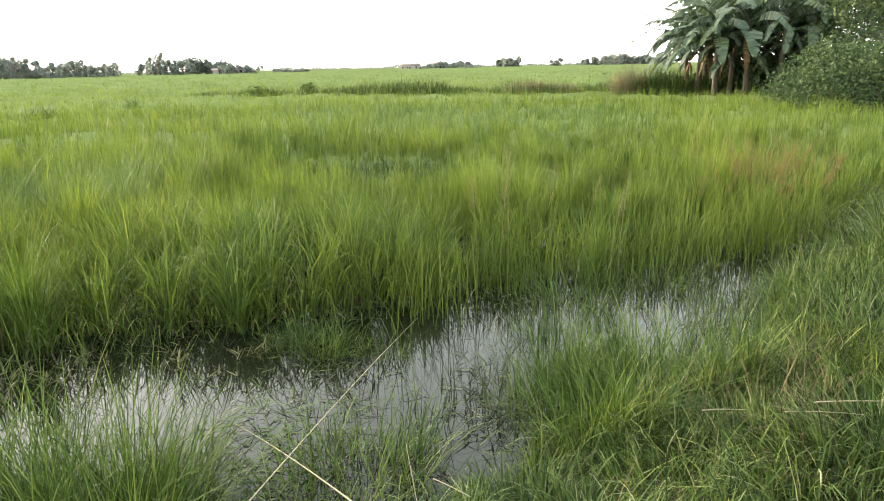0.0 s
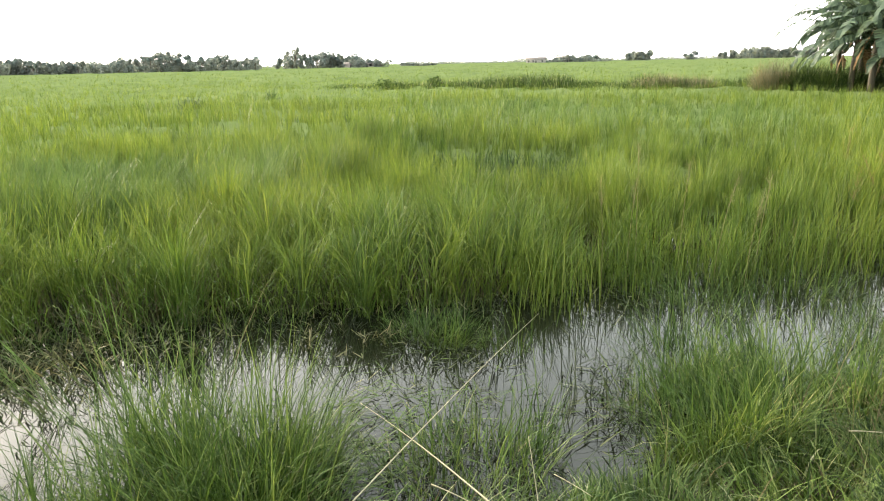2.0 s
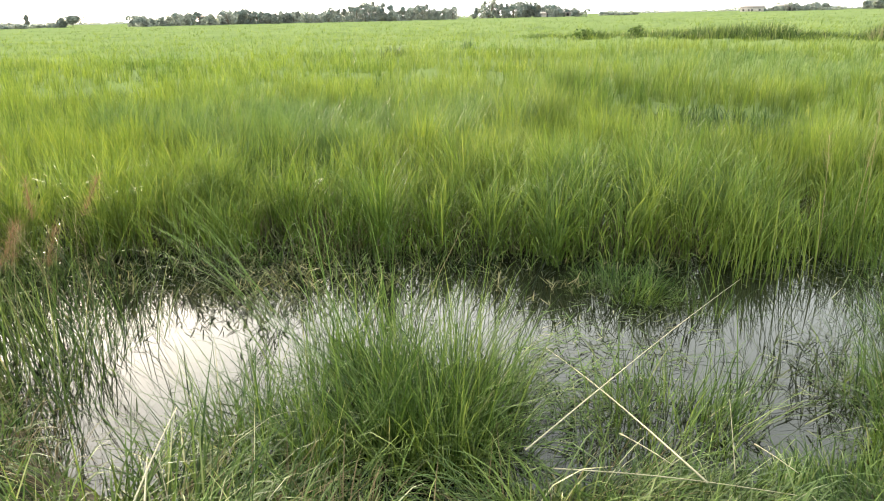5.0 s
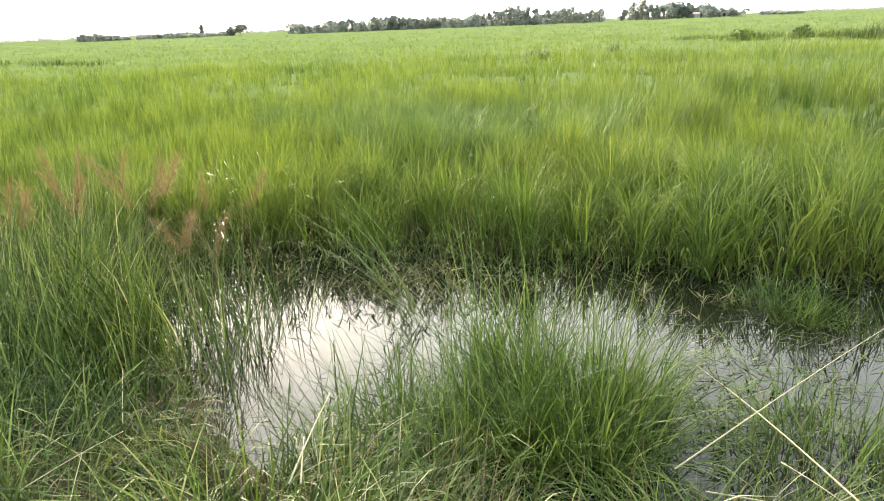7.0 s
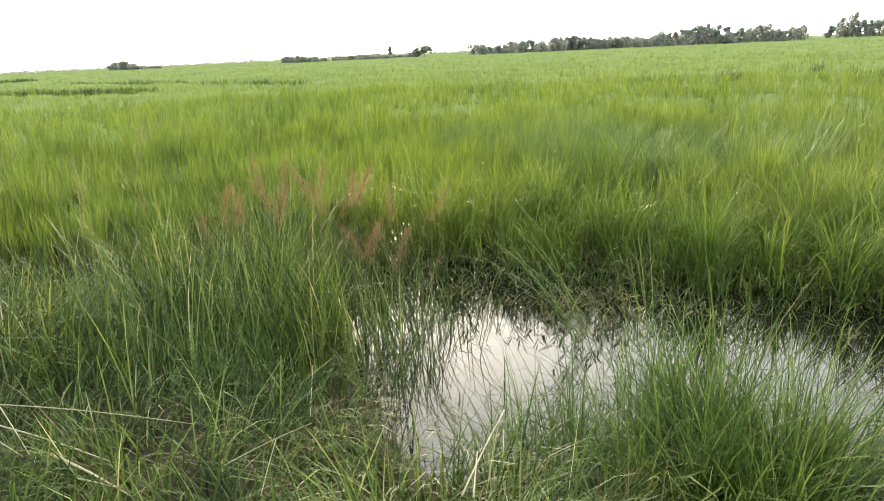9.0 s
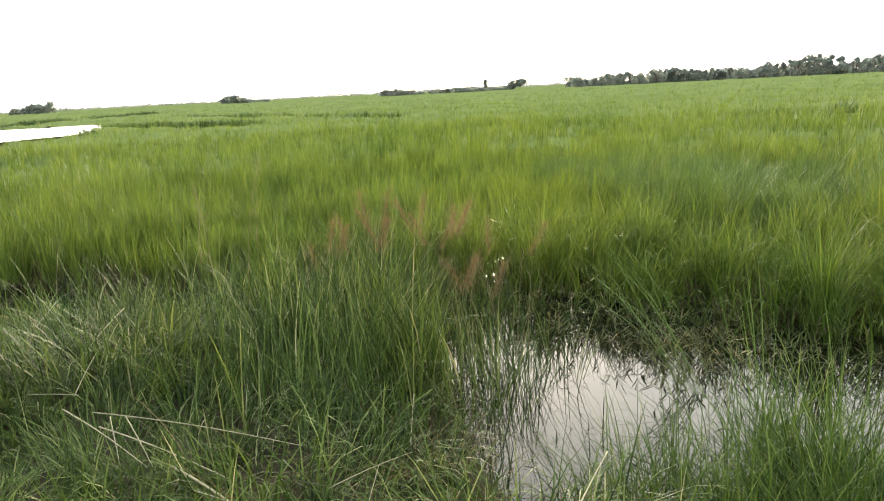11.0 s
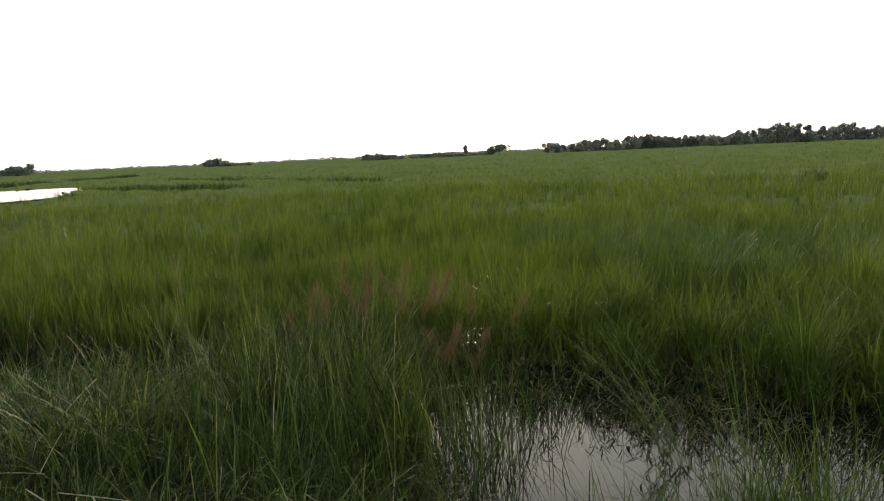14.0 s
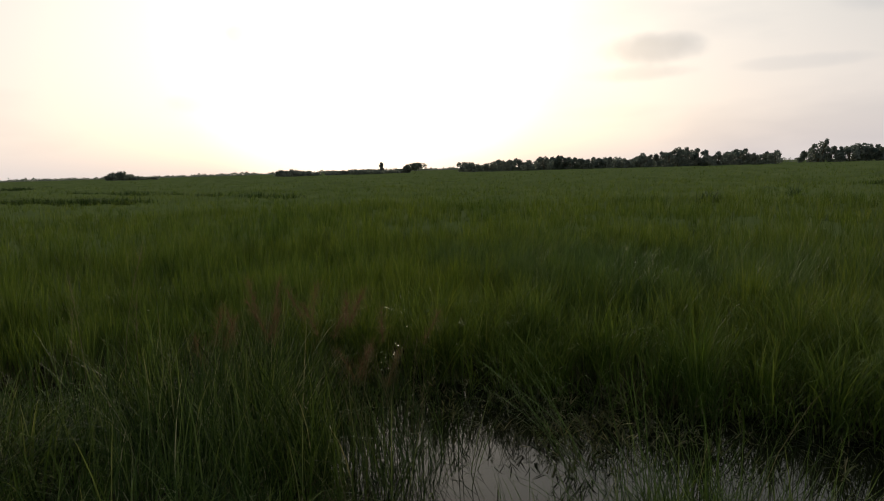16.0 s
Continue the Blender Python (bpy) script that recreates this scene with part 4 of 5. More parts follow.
for x, y, top in ((-4.68, 1.93, 1.17), (-4.72, 1.86, 1.07), (-4.47, 2.29, 1.16), (-4.53, 2.20, 1.04), (-4.45, 2.35, 1.06), (-4.28, 2.60, 0.92), (-4.86, 1.50, 0.96), (-4.32, 2.55, 0.66), (-4.43, 2.37, 0.70), (-4.78, 1.67, 1.02), (-4.60, 2.05, 1.12)):
    for i in range(2):
        px, py = x + rng.normal(0, 0.06), y + rng.normal(0, 0.06)
        z0 = float(ground_z(np.array([px]), np.array([py]))[0])
        plume(px, py, z0, top - z0 + rng.normal(0, 0.04), "thin reed with a soft reddish seed head on the bank", way=rng.uniform(0, 6.28), bend=0.25, tuft=0.26, n=240)
for x, y, top in ((-5.03, 1.0, 1.50), (-5.08, 0.79, 1.33), (-5.0, 1.08, 1.19), (-5.1, 0.7, 1.1)):
    z0 = float(ground_z(np.array([x]), np.array([y]))[0])
    plume(x, y, z0, top - z0, "tall thin reed with a pale feathery seed head on the bank", M_BEIGE, rng.uniform(0, 6.28), 0.15, 0.3, 70)
for x, y, top in ((0.60, 5.95, 1.20), (0.30, 5.6, 0.98), (0.5, 5.7, 0.95), (0.95, 5.9, 1.1), (1.25, 5.9, 0.95), (1.6, 6.0, 0.95), (1.45, 5.7, 0.85)):
    plume(x, y, -0.1, top + 0.1, "tall dry reed with a thin straw-coloured seed head in the ditch", M_BEIGE, rng.uniform(0, 6.28), 0.12, 0.25, 80)
# pale dotted heads imitate glints of water between the grass
for i in range(16):
    x, y = rng.normal(-4.2, 0.25), rng.normal(2.45, 0.2)
    plume(x, y, -0.05, rng.uniform(0.62, 0.95), "slender grass with pale dots for water glints at the pool's edge", M_BEIGE, rng.uniform(0, 6.28), 0.25, 0.4, 18)
for i in range(38):
    x, y = rng.normal(3.55, 0.33), rng.normal(7.2, 0.3)
    plume(x, y, -0.05, rng.uniform(0.85, 1.2), "reddish seeding grass at the edge of the rice", way=rng.uniform(0, 6.28), n=120)


# ---- moss and mud at the end of the bank ----
def mound(x, y, rx, ry, h, mat, name, label, category):
    u, w = np.meshgrid(np.linspace(0, 1, 14), np.linspace(0, 2 * np.pi, 29), indexing="ij")
    px, py = rx * u * np.cos(w), ry * u * np.sin(w)
    pz = h * (1 - u ** 2) * (0.6 + 0.8 * soft_noise(px + x, py + y, 0.12)) - 0.06 * u
    q = (np.arange(13)[:, None] * 29 + np.arange(28)[None]).ravel()
    z0 = float(ground_z(np.array([x]), np.array([y]))[0])
    return thing(name, label, category, (np.stack([px, py, pz], -1).reshape(-1, 3), split(np.stack([q, q + 1, q + 30, q + 29], -1)[:, ::-1])), mat, (x, y, z0), smooth=True)


M_MOSS = plain_material("yellow_moss", [(0.3, (0.045, 0.045, 0.012)), (0.55, (0.10, 0.085, 0.018)), (0.8, (0.16, 0.125, 0.03))], 14.0, 0.95, 0.9, bump_scale=60.0)
mound(-6.05, -0.62, 0.40, 0.32, 0.11, M_MOSS, "moss_mound", "yellow-green mossy mound on wet mud", "moss")
mound(-5.65, -0.72, 0.3, 0.28, 0.08, M_MOSS, "moss_mound", "low yellowish moss patch at the grass's edge", "moss")
for i in range(14):
    x, y = rng.normal(-7.1, 0.5), rng.normal(-0.55, 0.25)
    a, k = rng.uniform(0, 3.14), rng.uniform(0.12, 0.5)
    z0 = max(float(ground_z(np.array([x]), np.array([y]))[0]), 0.0) + 0.03
    stalk(((x, y, z0), (x + k * math.cos(a), y + k * math.sin(a), z0 + abs(rng.normal(0, 0.08)))), 0.003, "broken dark dry stem lying in the shallow water", mat=M_THATCH)

# ---- trees and houses ----
def leaf_crown(lumps, leaves, size):
    """Many small leaves on the shells of uneven lumps (centre, radii)."""
    pieces = []
    for (c, rad), m in zip(lumps, leaves):
        d = rng.normal(size=(m, 3))
        d /= np.linalg.norm(d, axis=1, keepdims=True)
        pos = np.array(c) + d * np.array(rad) * rng.uniform(0.55, 1.12, (m, 1)) ** 0.6
        u = rng.normal(size=(m, 3))
        u /= np.linalg.norm(u, axis=1, keepdims=True)
        w = np.cross(u, rng.normal(size=(m, 3)))
        w /= np.linalg.norm(w, axis=1, keepdims=True)
        k = size * rng.uniform(0.6, 1.4, (m, 1))
        v = np.stack([pos - u * k, pos + w * k * 0.45, pos + u * k, pos - w * k * 0.45], 1).reshape(-1, 3)
        q = np.arange(m)[:, None] * 4
        pieces.append((v, np.concatenate([q + [0, 1, 2], q + [0, 2, 3]])))
    return joined(pieces)


def place(az, dist):
    return -dist * math.sin(radians(az)), dist * math.cos(radians(az))


def tree(az, dist, height, spread, label, leaves=320, size=None, bare=0.3, lumps=8, group="far trees"):
    x, y = place(az, dist)
    ob = thing("tree", label, "tree", at=(x, y, 0), group=group)
    top = height * 0.75
    bend = spread * 0.15
    line = [(0, 0, -0.2), (bend * rng.normal(), bend * rng.normal(), top * 0.5), (bend * rng.normal(), bend * rng.normal(), top)]
    pieces = [tube(line, [height * 0.03, height * 0.022, height * 0.01], 6)]
    ls = []
    for i in range(lumps):
        c = np.array([rng.normal() * spread * 0.34, rng.normal() * spread * 0.34, height * (bare + (0.82 - bare) * (i + rng.random()) / lumps)])
        r = spread * rng.uniform(0.24, 0.38) * (1.15 - 0.35 * i / lumps)
        ls.append((c, (r, r, min(r * 0.9, max(height - c[2], 0.12 * height)))))
        pieces.append(tube([line[1], (c[0] * 0.6, c[1] * 0.6, c[2] * 0.8), c], [height * 0.014, height * 0.009, height * 0.004], 4))
    part("trunk", joined(pieces), M_BARK, ob)
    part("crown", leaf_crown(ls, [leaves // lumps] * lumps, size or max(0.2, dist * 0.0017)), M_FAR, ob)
    return ob


def row_of_trees(a0, a1, dist, profile, pitch, label):
    """A line of trees; profile gives the top's elevation in degrees over the bearing."""
    az = a0
    while (az - a1) * (1 if a0 > a1 else -1) > 0:
        el = np.interp(az, *zip(*sorted(profile))) - 0.22 * rng.random() ** 2
        d = dist * rng.uniform(0.95, 1.05)
        h = max(1.9 + 1.2 * d * math.tan(radians(el + min(0.25 * el, 0.1))), 1.8)
        tree(az, d, h, dist * 0.0115 * rng.uniform(0.7, 1.35), label, 650, bare=0.05, lumps=10)
        az += (-1 if a0 > a1 else 1) * pitch * rng.uniform(0.7, 1.3)


row_of_trees(48.6, 24.5, 240, [(48.6, 0.48), (47.1, 0.27), (45.4, 0.5), (43.7, 0.59), (42.7, 0.26), (41.8, 0.65), (40.3, 0.8), (39.1, 0.4), (38.0, 0.58), (35.8, 0.5), (35.1, 0.3), (34.3, 0.55), (33.2, 0.88), (32.1, 0.92), (31.2, 1.14), (30.3, 1.1), (29.5, 0.86), (29.1, 0.42), (28.3, 0.75), (27.7, 0.48), (26.8, 0.85), (25.9, 0.37), (25.1, 0.6), (24.4, 0.65)], 0.34, "hazy dark green tree in a wood along the field's edge")
row_of_trees(22.2, 14.8, 290, [(22.2, 0.7), (21.6, 1.25), (21.3, 1.25), (20.8, 0.72), (20.3, 0.82), (19.6, 0.92), (19.2, 0.95), (18.6, 0.7), (18.0, 0.85), (17.4, 0.58), (16.9, 0.8), (16.4, 0.4), (15.9, 0.1), (15.4, 0.5), (14.9, 0.3)], 0.36, "dark green tree by the farmhouse beyond the field")
tree(22.75, 290, 5.6, 2.6, "slender pale tree standing apart from the grove", 420, bare=0.2)
row_of_trees(63.5, 61.8, 280, [(61.8, 0.12), (62.2, 0.22), (63.5, 0.2)], 0.3, "low round tree far off against the bright sky")
row_of_trees(61.5, 60.4, 280, [(60.4, 0.06), (60.7, 0.1), (61.5, 0.09)], 0.35, "low bush far off against the bright sky")
row_of_trees(59.6, 58.0, 280, [(58.0, 0.05), (58.7, 0.12), (59.6, 0.08)], 0.4, "low rounded bush far off on the plain")
row_of_trees(57.25, 55.4, 290, [(55.4, 0.1), (57.05, 0.16), (57.15, 0.45), (57.25, 0.25)], 0.3, "low dark tree far off under the low sun")
row_of_trees(54.5, 53.3, 290, [(53.3, 0.08), (54.5, 0.05)], 0.3, "low bush far off under the low sun")
tree(55.33, 290, 6.1, 1.5, "slender tall tree far off under the low sun", 620, bare=0.2, lumps=9)
tree(52.5, 290, 4.8, 4.2, "umbrella-shaped tree far off under the low sun", 900, bare=0.62, lumps=9)
tree(53.2, 290, 4.2, 2.6, "broad low tree beside an umbrella-shaped one", 700, bare=0.35)
row_of_trees(76.0, 74.3, 380, [(74.3, 0.08), (74.9, 0.38), (75.3, 0.2), (75.7, 0.32), (76.0, 0.15)], 0.3, "small dark tree far off on the plain")
row_of_trees(73.5, 72.8, 380, [(72.8, 0.05), (73.1, 0.22), (73.5, 0.05)], 0.25, "small dark tree standing alone on the plain")
row_of_trees(90.1, 88.15, 380, [(88.15, 0.4), (88.4, 0.5), (88.7, 0.34), (89.0, 0.42), (89.5, 0.3), (90.1, 0.1)], 0.26, "dark tree far off beyond the flooded plot")
row_of_trees(12.9, 10.7, 340, [(10.7, 0.02), (12.9, 0.04)], 0.3, "low dark bush on the far field's edge")
row_of_trees(1.2, -3.2, 500, [(-3.2, 0.15), (-1.6, 0.3), (0, 0.32), (1.2, 0.2)], 0.4, "grey green tree among far farm buildings")
row_of_trees(-4.9, -6.4, 600, [(-6.4, 0.42), (-5.5, 0.55), (-4.9, 0.4)], 0.4, "tall grey green tree on the horizon")
tree(-9.45, 560, 7.0, 5.5, "round dark tree standing alone on the horizon", 900, bare=0.1)
row_of_trees(-11.8, -18.0, 620, [(-18, 0.5), (-15.9, 0.47), (-14.8, 0.58), (-13.2, 0.5), (-12.3, 0.4), (-11.8, 0.25)], 0.5, "grey green tree on the horizon")


def house(az, dist, wide, deep, wall_h, roof_h, label):
    x, y = place(az, dist)
    ob = thing("farmhouse", label, "house", at=(x, y, 0), group="far farm buildings")
    ob.rotation_euler.z = radians(az)
    part("wall", box(-wide / 2, -deep / 2, -0.3, wide / 2, deep / 2, wall_h), M_WALL, ob, "pale plastered wall")
    e = 0.5
    v = np.array([(-wide / 2 - e, -deep / 2 - e, wall_h), (wide / 2 + e, -deep / 2 - e, wall_h), (wide / 2 + e, deep / 2 + e, wall_h), (-wide / 2 - e, deep / 2 + e, wall_h), (-wide / 2 - e, 0, wall_h + roof_h), (wide / 2 + e, 0, wall_h + roof_h)], float)
    v[:, 2] += 0.01
    part("roof", (v, np.array([(0, 1, 5), (0, 5, 4), (2, 3, 4), (2, 4, 5), (0, 4, 3), (1, 2, 5), (0, 2, 1), (0, 3, 2)])), M_ROOF, ob, "brown sheet roof")
    part("door", box(-0.5, -deep / 2 - 0.06, 0, 0.5, -deep / 2 + 0.02, 2.1), M_DARK, ob, "dark doorway")
    for wx0 in np.arange(-wide / 2 + 1.2, wide / 2 - 1.0, 3.0):
        if abs(wx0 + 0.5) > 1.4:
            part("window", box(wx0, -deep / 2 - 0.05, 1.1, wx0 + 1.0, -deep / 2 + 0.02, 2.2), M_DARK, ob, "dark window opening")
    return ob


house(15.9, 286, 6, 5, 2.1, 0.9, "low pale farmhouse beneath trees beyond the field")
house(17.1, 287, 5, 4, 1.9, 0.8, "low pale shed beneath the grove's trees")
house(2.3, 480, 13, 7, 3.0, 1.5, "low pale farm building on the far plain")
house(0.2, 490, 9, 7, 3.2, 1.6, "pale farm building among trees on the far plain")


# ---- banana grove ----
def banana_leaf(long, wide, rise, fall):
    """A torn banana leaf that rises and hangs over along +x: a folded blade of loose strips on a midrib."""
    segs = 34
    s = np.linspace(0, 1, segs + 1)
    tilt = rise - (rise + fall) * s ** 1.1
    lx = np.concatenate([[0], np.cumsum(np.cos((tilt[1:] + tilt[:-1]) / 2))]) / segs * long
    lz = np.concatenate([[0], np.cumsum(np.sin((tilt[1:] + tilt[:-1]) / 2))]) / segs * long
    vs, ts, k = [], [], 0
    for side in (-1, 1):
        droop = rng.uniform(0.3, 0.9)
        for i in range(4, segs):
            w0, w1 = (wide * math.sin(math.pi * min(0.06 + 0.92 * q, 1)) ** 0.6 / 2 for q in (s[i], s[i + 1]))
            torn = rng.random() < 0.56
            nxt = droop + (rng.normal(0, 0.3) if torn else rng.normal(0, 0.04))
            nxt = min(max(nxt, 0.1), 1.25)
            gap = 0.5 * (lx[i + 1] - lx[i]) if torn else 0.0
            back = 0.12 * wide
            vs += [(lx[i], 0, lz[i]), (lx[i + 1], 0, lz[i + 1]), (lx[i + 1] - gap + back, side * w1 * math.cos(droop), lz[i + 1] - w1 * math.sin(droop)), (lx[i] + back, side * w0 * math.cos(droop), lz[i] - w0 * math.sin(droop))]
            ts += [(k, k + 1, k + 2), (k, k + 2, k + 3)]
            droop = nxt
            k += 4
    leaf = np.array(vs, float), np.array(ts)
    rib = tube(np.stack([lx, lx * 0, lz - 0.012], -1)[::2], np.linspace(0.035, 0.006, len(lx[::2])), 4)
    return leaf, rib


def turned(vt, a, at):
    v = vt[0]
    c, s = math.cos(a), math.sin(a)
    return np.stack([v[:, 0] * c - v[:, 1] * s + at[0], v[:, 0] * s + v[:, 1] * c + at[1], v[:, 2] + at[2]], -1), vt[1]


def banana(az, dist, height, leaves, label):
    x, y = place(az, dist)
    ob = thing("banana_plant", label, "banana plant", at=(x, y, 0.0), group="banana grove")
    stem = height * 0.55
    lean = rng.normal(0, 0.12, 2)
    pts = [(lean[0] * q * stem * 0.4, lean[1] * q * stem * 0.4, -0.1 + (stem + 0.1) * q) for q in (0, 0.3, 0.6, 1.0)]
    part("stem", tube(pts, [0.14, 0.125, 0.10, 0.06], 9), M_STEM, ob, "brown green sheathed stem", True)
    for i in range(leaves):
        a = i * 2.4 + rng.normal(0, 0.3)
        q = i / leaves
        leaf, rib = banana_leaf(height * rng.uniform(0.42, 0.56), height * 0.092 * rng.uniform(0.8, 1.2), 1.4 - 1.1 * q + rng.normal(0, 0.1), 0.8 + 0.5 * q)
        at = (pts[3][0], pts[3][1], stem - 0.9 * q)
        lf = part("leaf", turned(leaf, a, at), M_BANANA, ob)
        rb = new("midrib", mesh_of("midrib", *turned(rib, a, at), M_BANANA))
        rb.parent = lf
    for i in range(2):
        leaf, rib = banana_leaf(height * 0.3, height * 0.05, -0.9, 1.5)
        part("withered_leaf", turned(leaf, rng.uniform(0, 6.28), (pts[3][0], pts[3][1], stem - 0.4)), M_DRYLEAF, ob, "hanging brown withered leaf")
    return ob


for az, dist, h in ((-20.6, 35, 5.6), (-21.4, 33, 6.2), (-21.9, 36, 6.8), (-23.6, 33, 6.6), (-24.6, 35.5, 7.0), (-25.6, 33, 6.6), (-22.6, 37, 7.2), (-20.9, 38, 6.4), (-26.6, 36, 7.0), (-19.5, 36, 6.0), (-20.1, 34, 5.6), (-25.4, 37.5, 7.2), (-22.4, 34, 5.2), (-27.6, 34, 6.4)):
    banana(az, dist, h, 18, "tall banana plant with torn drooping leaves beside the field")


def shrub(az, dist, height, spread, label, leaves=2600, size=0.11, name="shrub", mat=M_TREE, lumps=9):
    """Leaf clumps piled into an uneven dome on a few thin branches."""
    x, y = place(az, dist)
    ob = thing(name, label, "shrub" if name == "shrub" else "tree", at=(x, y, 0), group="bushes and trees by the field")
    ls, pieces = [], []
    for i in range(lumps):
        a, q = rng.uniform(0, 2 * math.pi), math.sqrt((i + rng.random()) / lumps)
        dome = math.sqrt(max(1 - 0.85 * q * q, 0.0))
        r = spread * rng.uniform(0.13, 0.24)
        top = (height - 0.8 * r) * dome * rng.uniform(0.85, 1.0)
        c = np.array([0.42 * spread * q * math.cos(a), 0.42 * spread * q * math.sin(a), top * (1.0 if rng.random() < 0.5 else rng.uniform(0.25, 0.9))])
        ls.append((c, (r, r, min(0.85 * r, max(height - c[2], 0.3)))))
        pieces.append(tube([(c[0] * 0.1, c[1] * 0.1, -0.1), (c[0] * 0.4, c[1] * 0.4, c[2] * 0.5), c * 0.85], [0.035, 0.022, 0.008], 5))
    part("trunk", joined(pieces), M_BARK, ob)
    part("crown", leaf_crown(ls, [leaves // lumps] * lumps, size), mat, ob)
    return ob


shrub(-29.6, 26, 2.75, 3.9, "dense broad-leaved green bush in front of the bananas", 13000, 0.055, lumps=34)
shrub(-33.2, 25, 2.9, 4.2, "rounded broad-leaved green bush beside the field", 12000, 0.055, lumps=34)
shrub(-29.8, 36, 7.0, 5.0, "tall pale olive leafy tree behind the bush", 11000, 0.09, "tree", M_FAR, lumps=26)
shrub(-33.5, 32, 8.0, 6.5, "tall dark leafy tree at the grove's end", 11000, 0.09, "tree", lumps=26)
shrub(-23.4, 36.6, 2.6, 4.6, "dark undergrowth behind the banana stems", 6500, 0.11, lumps=16)
shrub(-26.6, 35.4, 2.8, 5.2, "dark green undergrowth among the banana stems", 7500, 0.11, lumps=18)

# weeds standing above the rice, and the overgrown bund across the field
for x, y, h in ((-13.6, 24.3, 1.05), (-12.9, 29.5, 1.0), (-13.9, 24.0, 0.9)):
    b = np.stack([rng.normal(0, 0.12, 60), rng.normal(0, 0.12, 60), np.full(60, 0.3)], -1)
    thing("weed", "dark leafy weed standing above the rice", "weed", blades(b, h * rng.uniform(0.4, 0.75, 60), rng.uniform(0, 6.28, 60), np.abs(rng.normal(0.3, 0.2, 60)), np.abs(rng.normal(0.4, 0.3, 60)), np.full(60, 0.05), 3, rng.normal(0, 0.7, 60)), M_TREE, (x, y, 0), "weeds in the rice")
n = 12000
x = rng.uniform(-15, 14, n)
y = 39.5 - 0.16 * x + rng.normal(0, 0.9, n)
high = (0.55 + 0.40 * step(-14, 0, x)) * (0.55 + 0.7 * soft_noise(x, y * 0.3, 1.6))
thing("bund_grass", "dark overgrown grass on a bund across the field", "grass", blades(np.stack([x, y, np.full(n, 0.25)], -1), high * rng.uniform(0.7, 1.1, n), rng.uniform(0, 6.28, n), np.abs(rng.normal(0.15, 0.15, n)), np.abs(rng.normal(0.25, 0.2, n)), np.full(n, 0.042), 2, rng.normal(0, 0.7, n)), M_GRASS, kind="stuff")
shrub(14.6, 41, 1.15, 2.0, "small green bush on the bund across the field", 1500, 0.06, mat=M_SEDGE, lumps=12)
shrub(10.5, 41, 1.2, 1.3, "small rounded green bush on the overgrown bund", 1100, 0.06, mat=M_SEDGE, lumps=10)
shrub(85.9, 41, 1.05, 1.5, "small dark bush at the corner of the flooded plot", 900, 0.06, lumps=9)
M_BROWN = leaf_material("dry_reed", [(0.0, (0.08, 0.080, 0.036)), (0.6, (0.15, 0.135, 0.062)), (1.0, (0.25, 0.20, 0.105))], PATCH, 1.0, 0.3)
for az, dist, wide, high, count, mat, text in ((-7.4, 38, 1.5, 1.4, 1500, M_BROWN, "brownish reed bed on the bund across the field"), (-10.2, 38, 0.8, 1.25, 600, M_BROWN, "small brown reed clump on the bund"), (-15.2, 35, 0.8, 2.1, 1600, M_BROWN, "mound of dry tan grass beside the banana grove"), (-17.4, 35, 1.1, 2.1, 1900, M_GRASS, "dark olive grass mound beside the banana grove"), (-19.6, 34.5, 1.1, 1.9, 1700, M_GRASS, "dark olive grass in front of the banana stems")):
    x, y = place(az, dist)
    a, r = rng.uniform(0, 6.28, count), np.sqrt(rng.random(count))
    b = np.stack([wide * r * np.cos(a), 0.6 * r * np.sin(a), np.full(count, 0.1)], -1)
    thing("reed_bed", text, "reeds", blades(b, high * rng.uniform(0.6, 1.05, count) * (1 - 0.4 * r ** 2), rng.uniform(0, 6.28, count), np.abs(rng.normal(0.2, 0.15, count)), np.abs(rng.normal(0.3, 0.2, count)), np.full(count, 0.024), 3, rng.normal(0, 0.7, count)), mat, (x, y, 0), "reed beds on the bund")


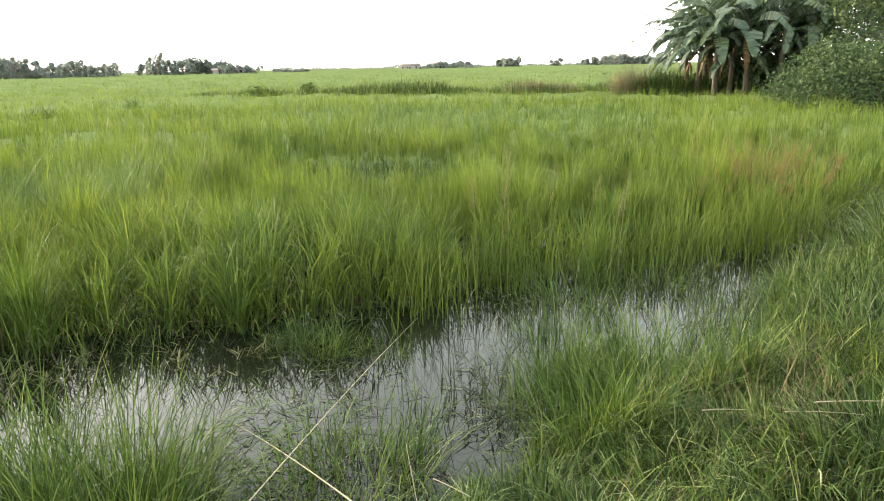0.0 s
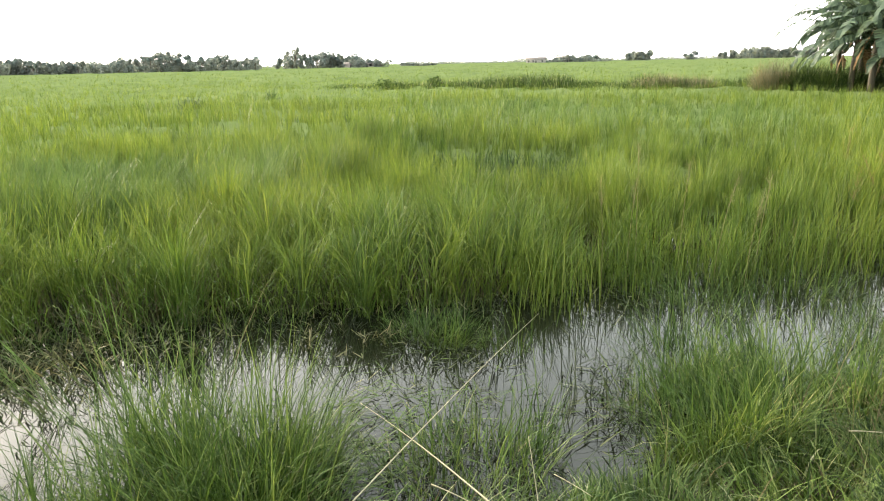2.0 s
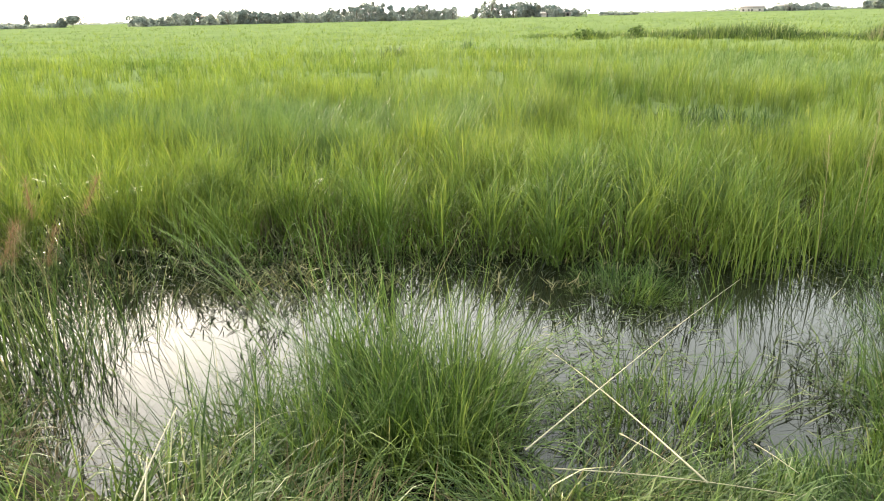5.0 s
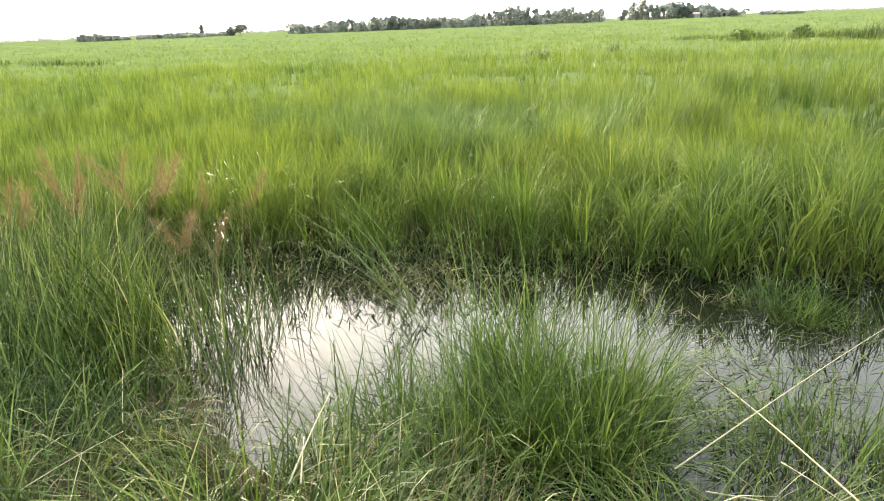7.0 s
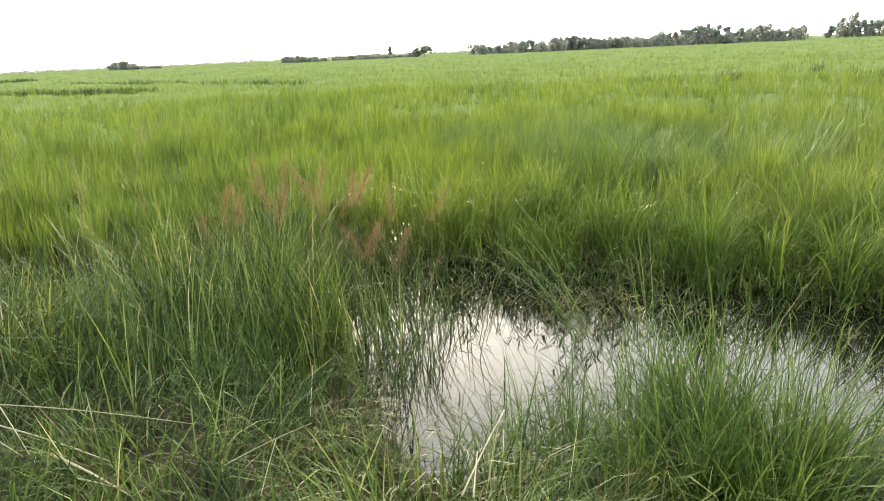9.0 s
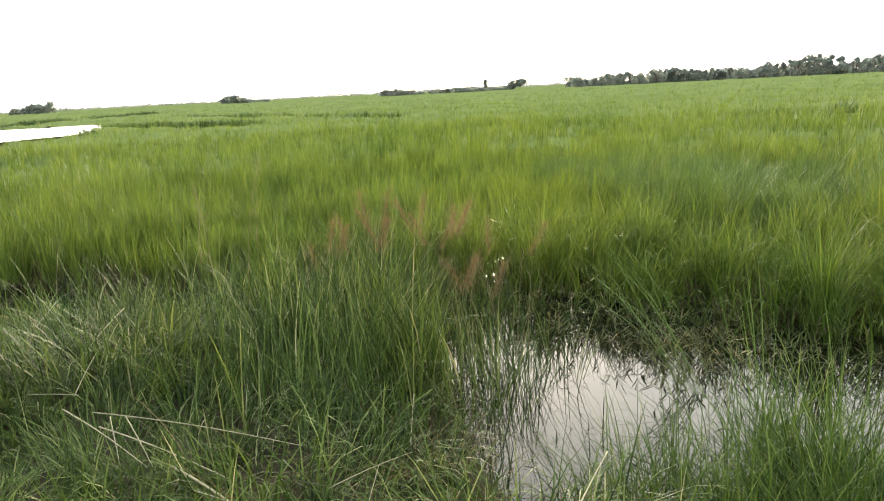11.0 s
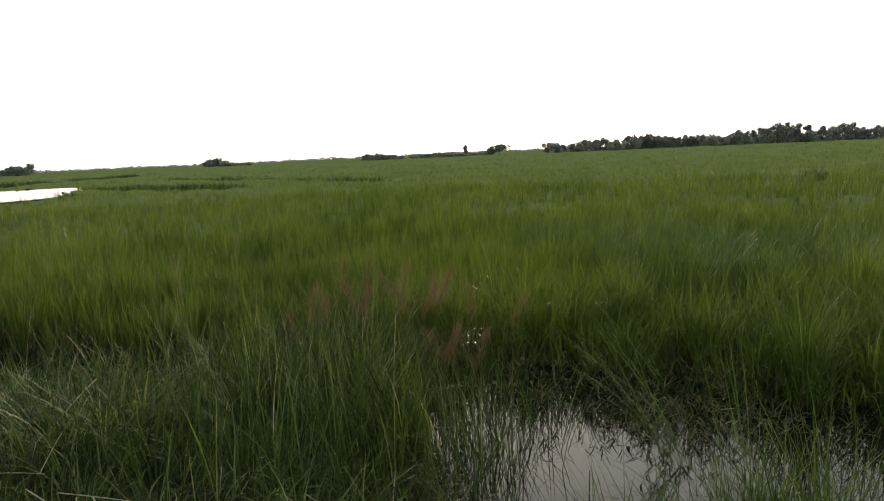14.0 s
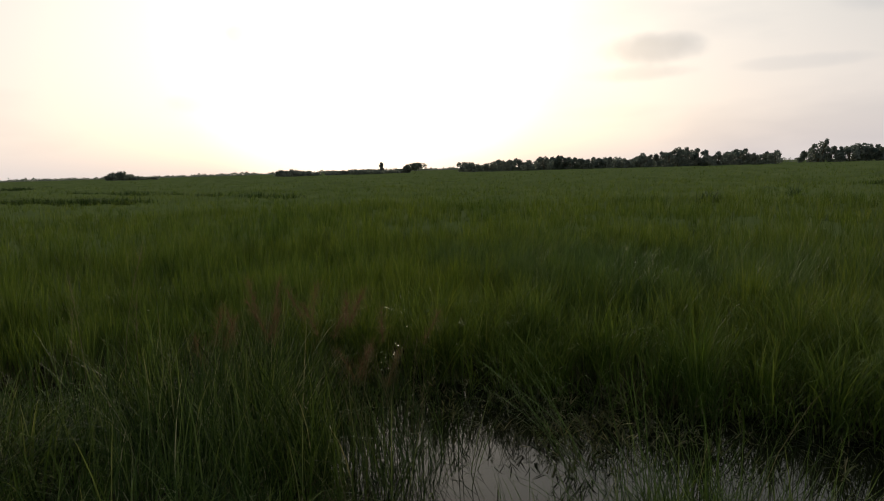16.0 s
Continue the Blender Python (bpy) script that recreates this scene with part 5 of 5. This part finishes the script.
def bund(x0, y0, x1, y1, wide, high, n):
    """A low overgrown bank between two plots."""
    q = rng.random(n)
    x, y = x0 + (x1 - x0) * q + rng.normal(0, wide, n), y0 + (y1 - y0) * q + rng.normal(0, wide, n)
    size = 0.0011 * math.hypot((x0 + x1) / 2, (y0 + y1) / 2)
    hh = high * (0.5 + 0.8 * soft_noise(x, y, 2.5)) * rng.uniform(0.7, 1.1, n)
    return thing("bund_grass", "dark grass on a low bund between far plots", "grass", blades(np.stack([x, y, np.full(n, 0.3)], -1), hh, rng.uniform(0, 6.28, n), np.abs(rng.normal(0.15, 0.15, n)), np.abs(rng.normal(0.25, 0.2, n)), np.full(n, size), 2, rng.normal(0, 0.7, n)), M_WEED, kind="stuff")


bund(-52, 4.6, -40, 11.5, 0.35, 0.62, 1500)
bund(-76, -3.5, -116, 19, 0.8, 0.75, 2500)
bund(-70, 14, -36, 19, 0.5, 0.6, 1500)


# ---- the wooded horizon, too far to tell trees apart ----
def far_wood(a0, a1, dist, high, n):
    az = np.radians(rng.uniform(a0, a1, n))
    d = dist * rng.uniform(0.97, 1.03, n)
    top = high * (0.45 + 0.8 * soft_noise(az * 400, az * 90, 1.0)) * (0.4 + 0.9 * soft_noise(az * 60, az * 10, 1.0))
    z = top * rng.random(n) ** 1.4
    pos = np.stack([-d * np.sin(az), d * np.cos(az), z], -1)
    u, w = rng.normal(size=(n, 3)), rng.normal(size=(n, 3))
    k = 0.0016 * dist
    v = np.stack([pos - u * k * 0.6, pos + w * k * 0.5, pos + u * k * 0.6], 1).reshape(-1, 3)
    return v, np.arange(3 * n).reshape(-1, 3)


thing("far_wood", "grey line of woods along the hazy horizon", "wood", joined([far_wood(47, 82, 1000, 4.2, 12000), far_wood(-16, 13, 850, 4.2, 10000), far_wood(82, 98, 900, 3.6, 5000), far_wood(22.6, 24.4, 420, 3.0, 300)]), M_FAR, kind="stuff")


# ---- turf on the bank behind ----
for r0, r1, per_m2, long, wide in ((0.3, 5.5, 450, 0.23, 0.026), (5.5, 14.0, 75, 0.30, 0.07)):
    x, y = scatter(r0, r1, -180, 180, per_m2)
    d = bank_y(x) - y
    ok = (d > 0.0) & ((d > 2.9) | (np.abs(bearing(x, y) - 33) > 82))
    thing("bank_turf", "short dense green grass behind the bank's edge", "grass", grass(x[ok], y[ok], np.full(ok.sum(), long), 0.5, 0.8, wide, 2), M_GRASS, kind="stuff")
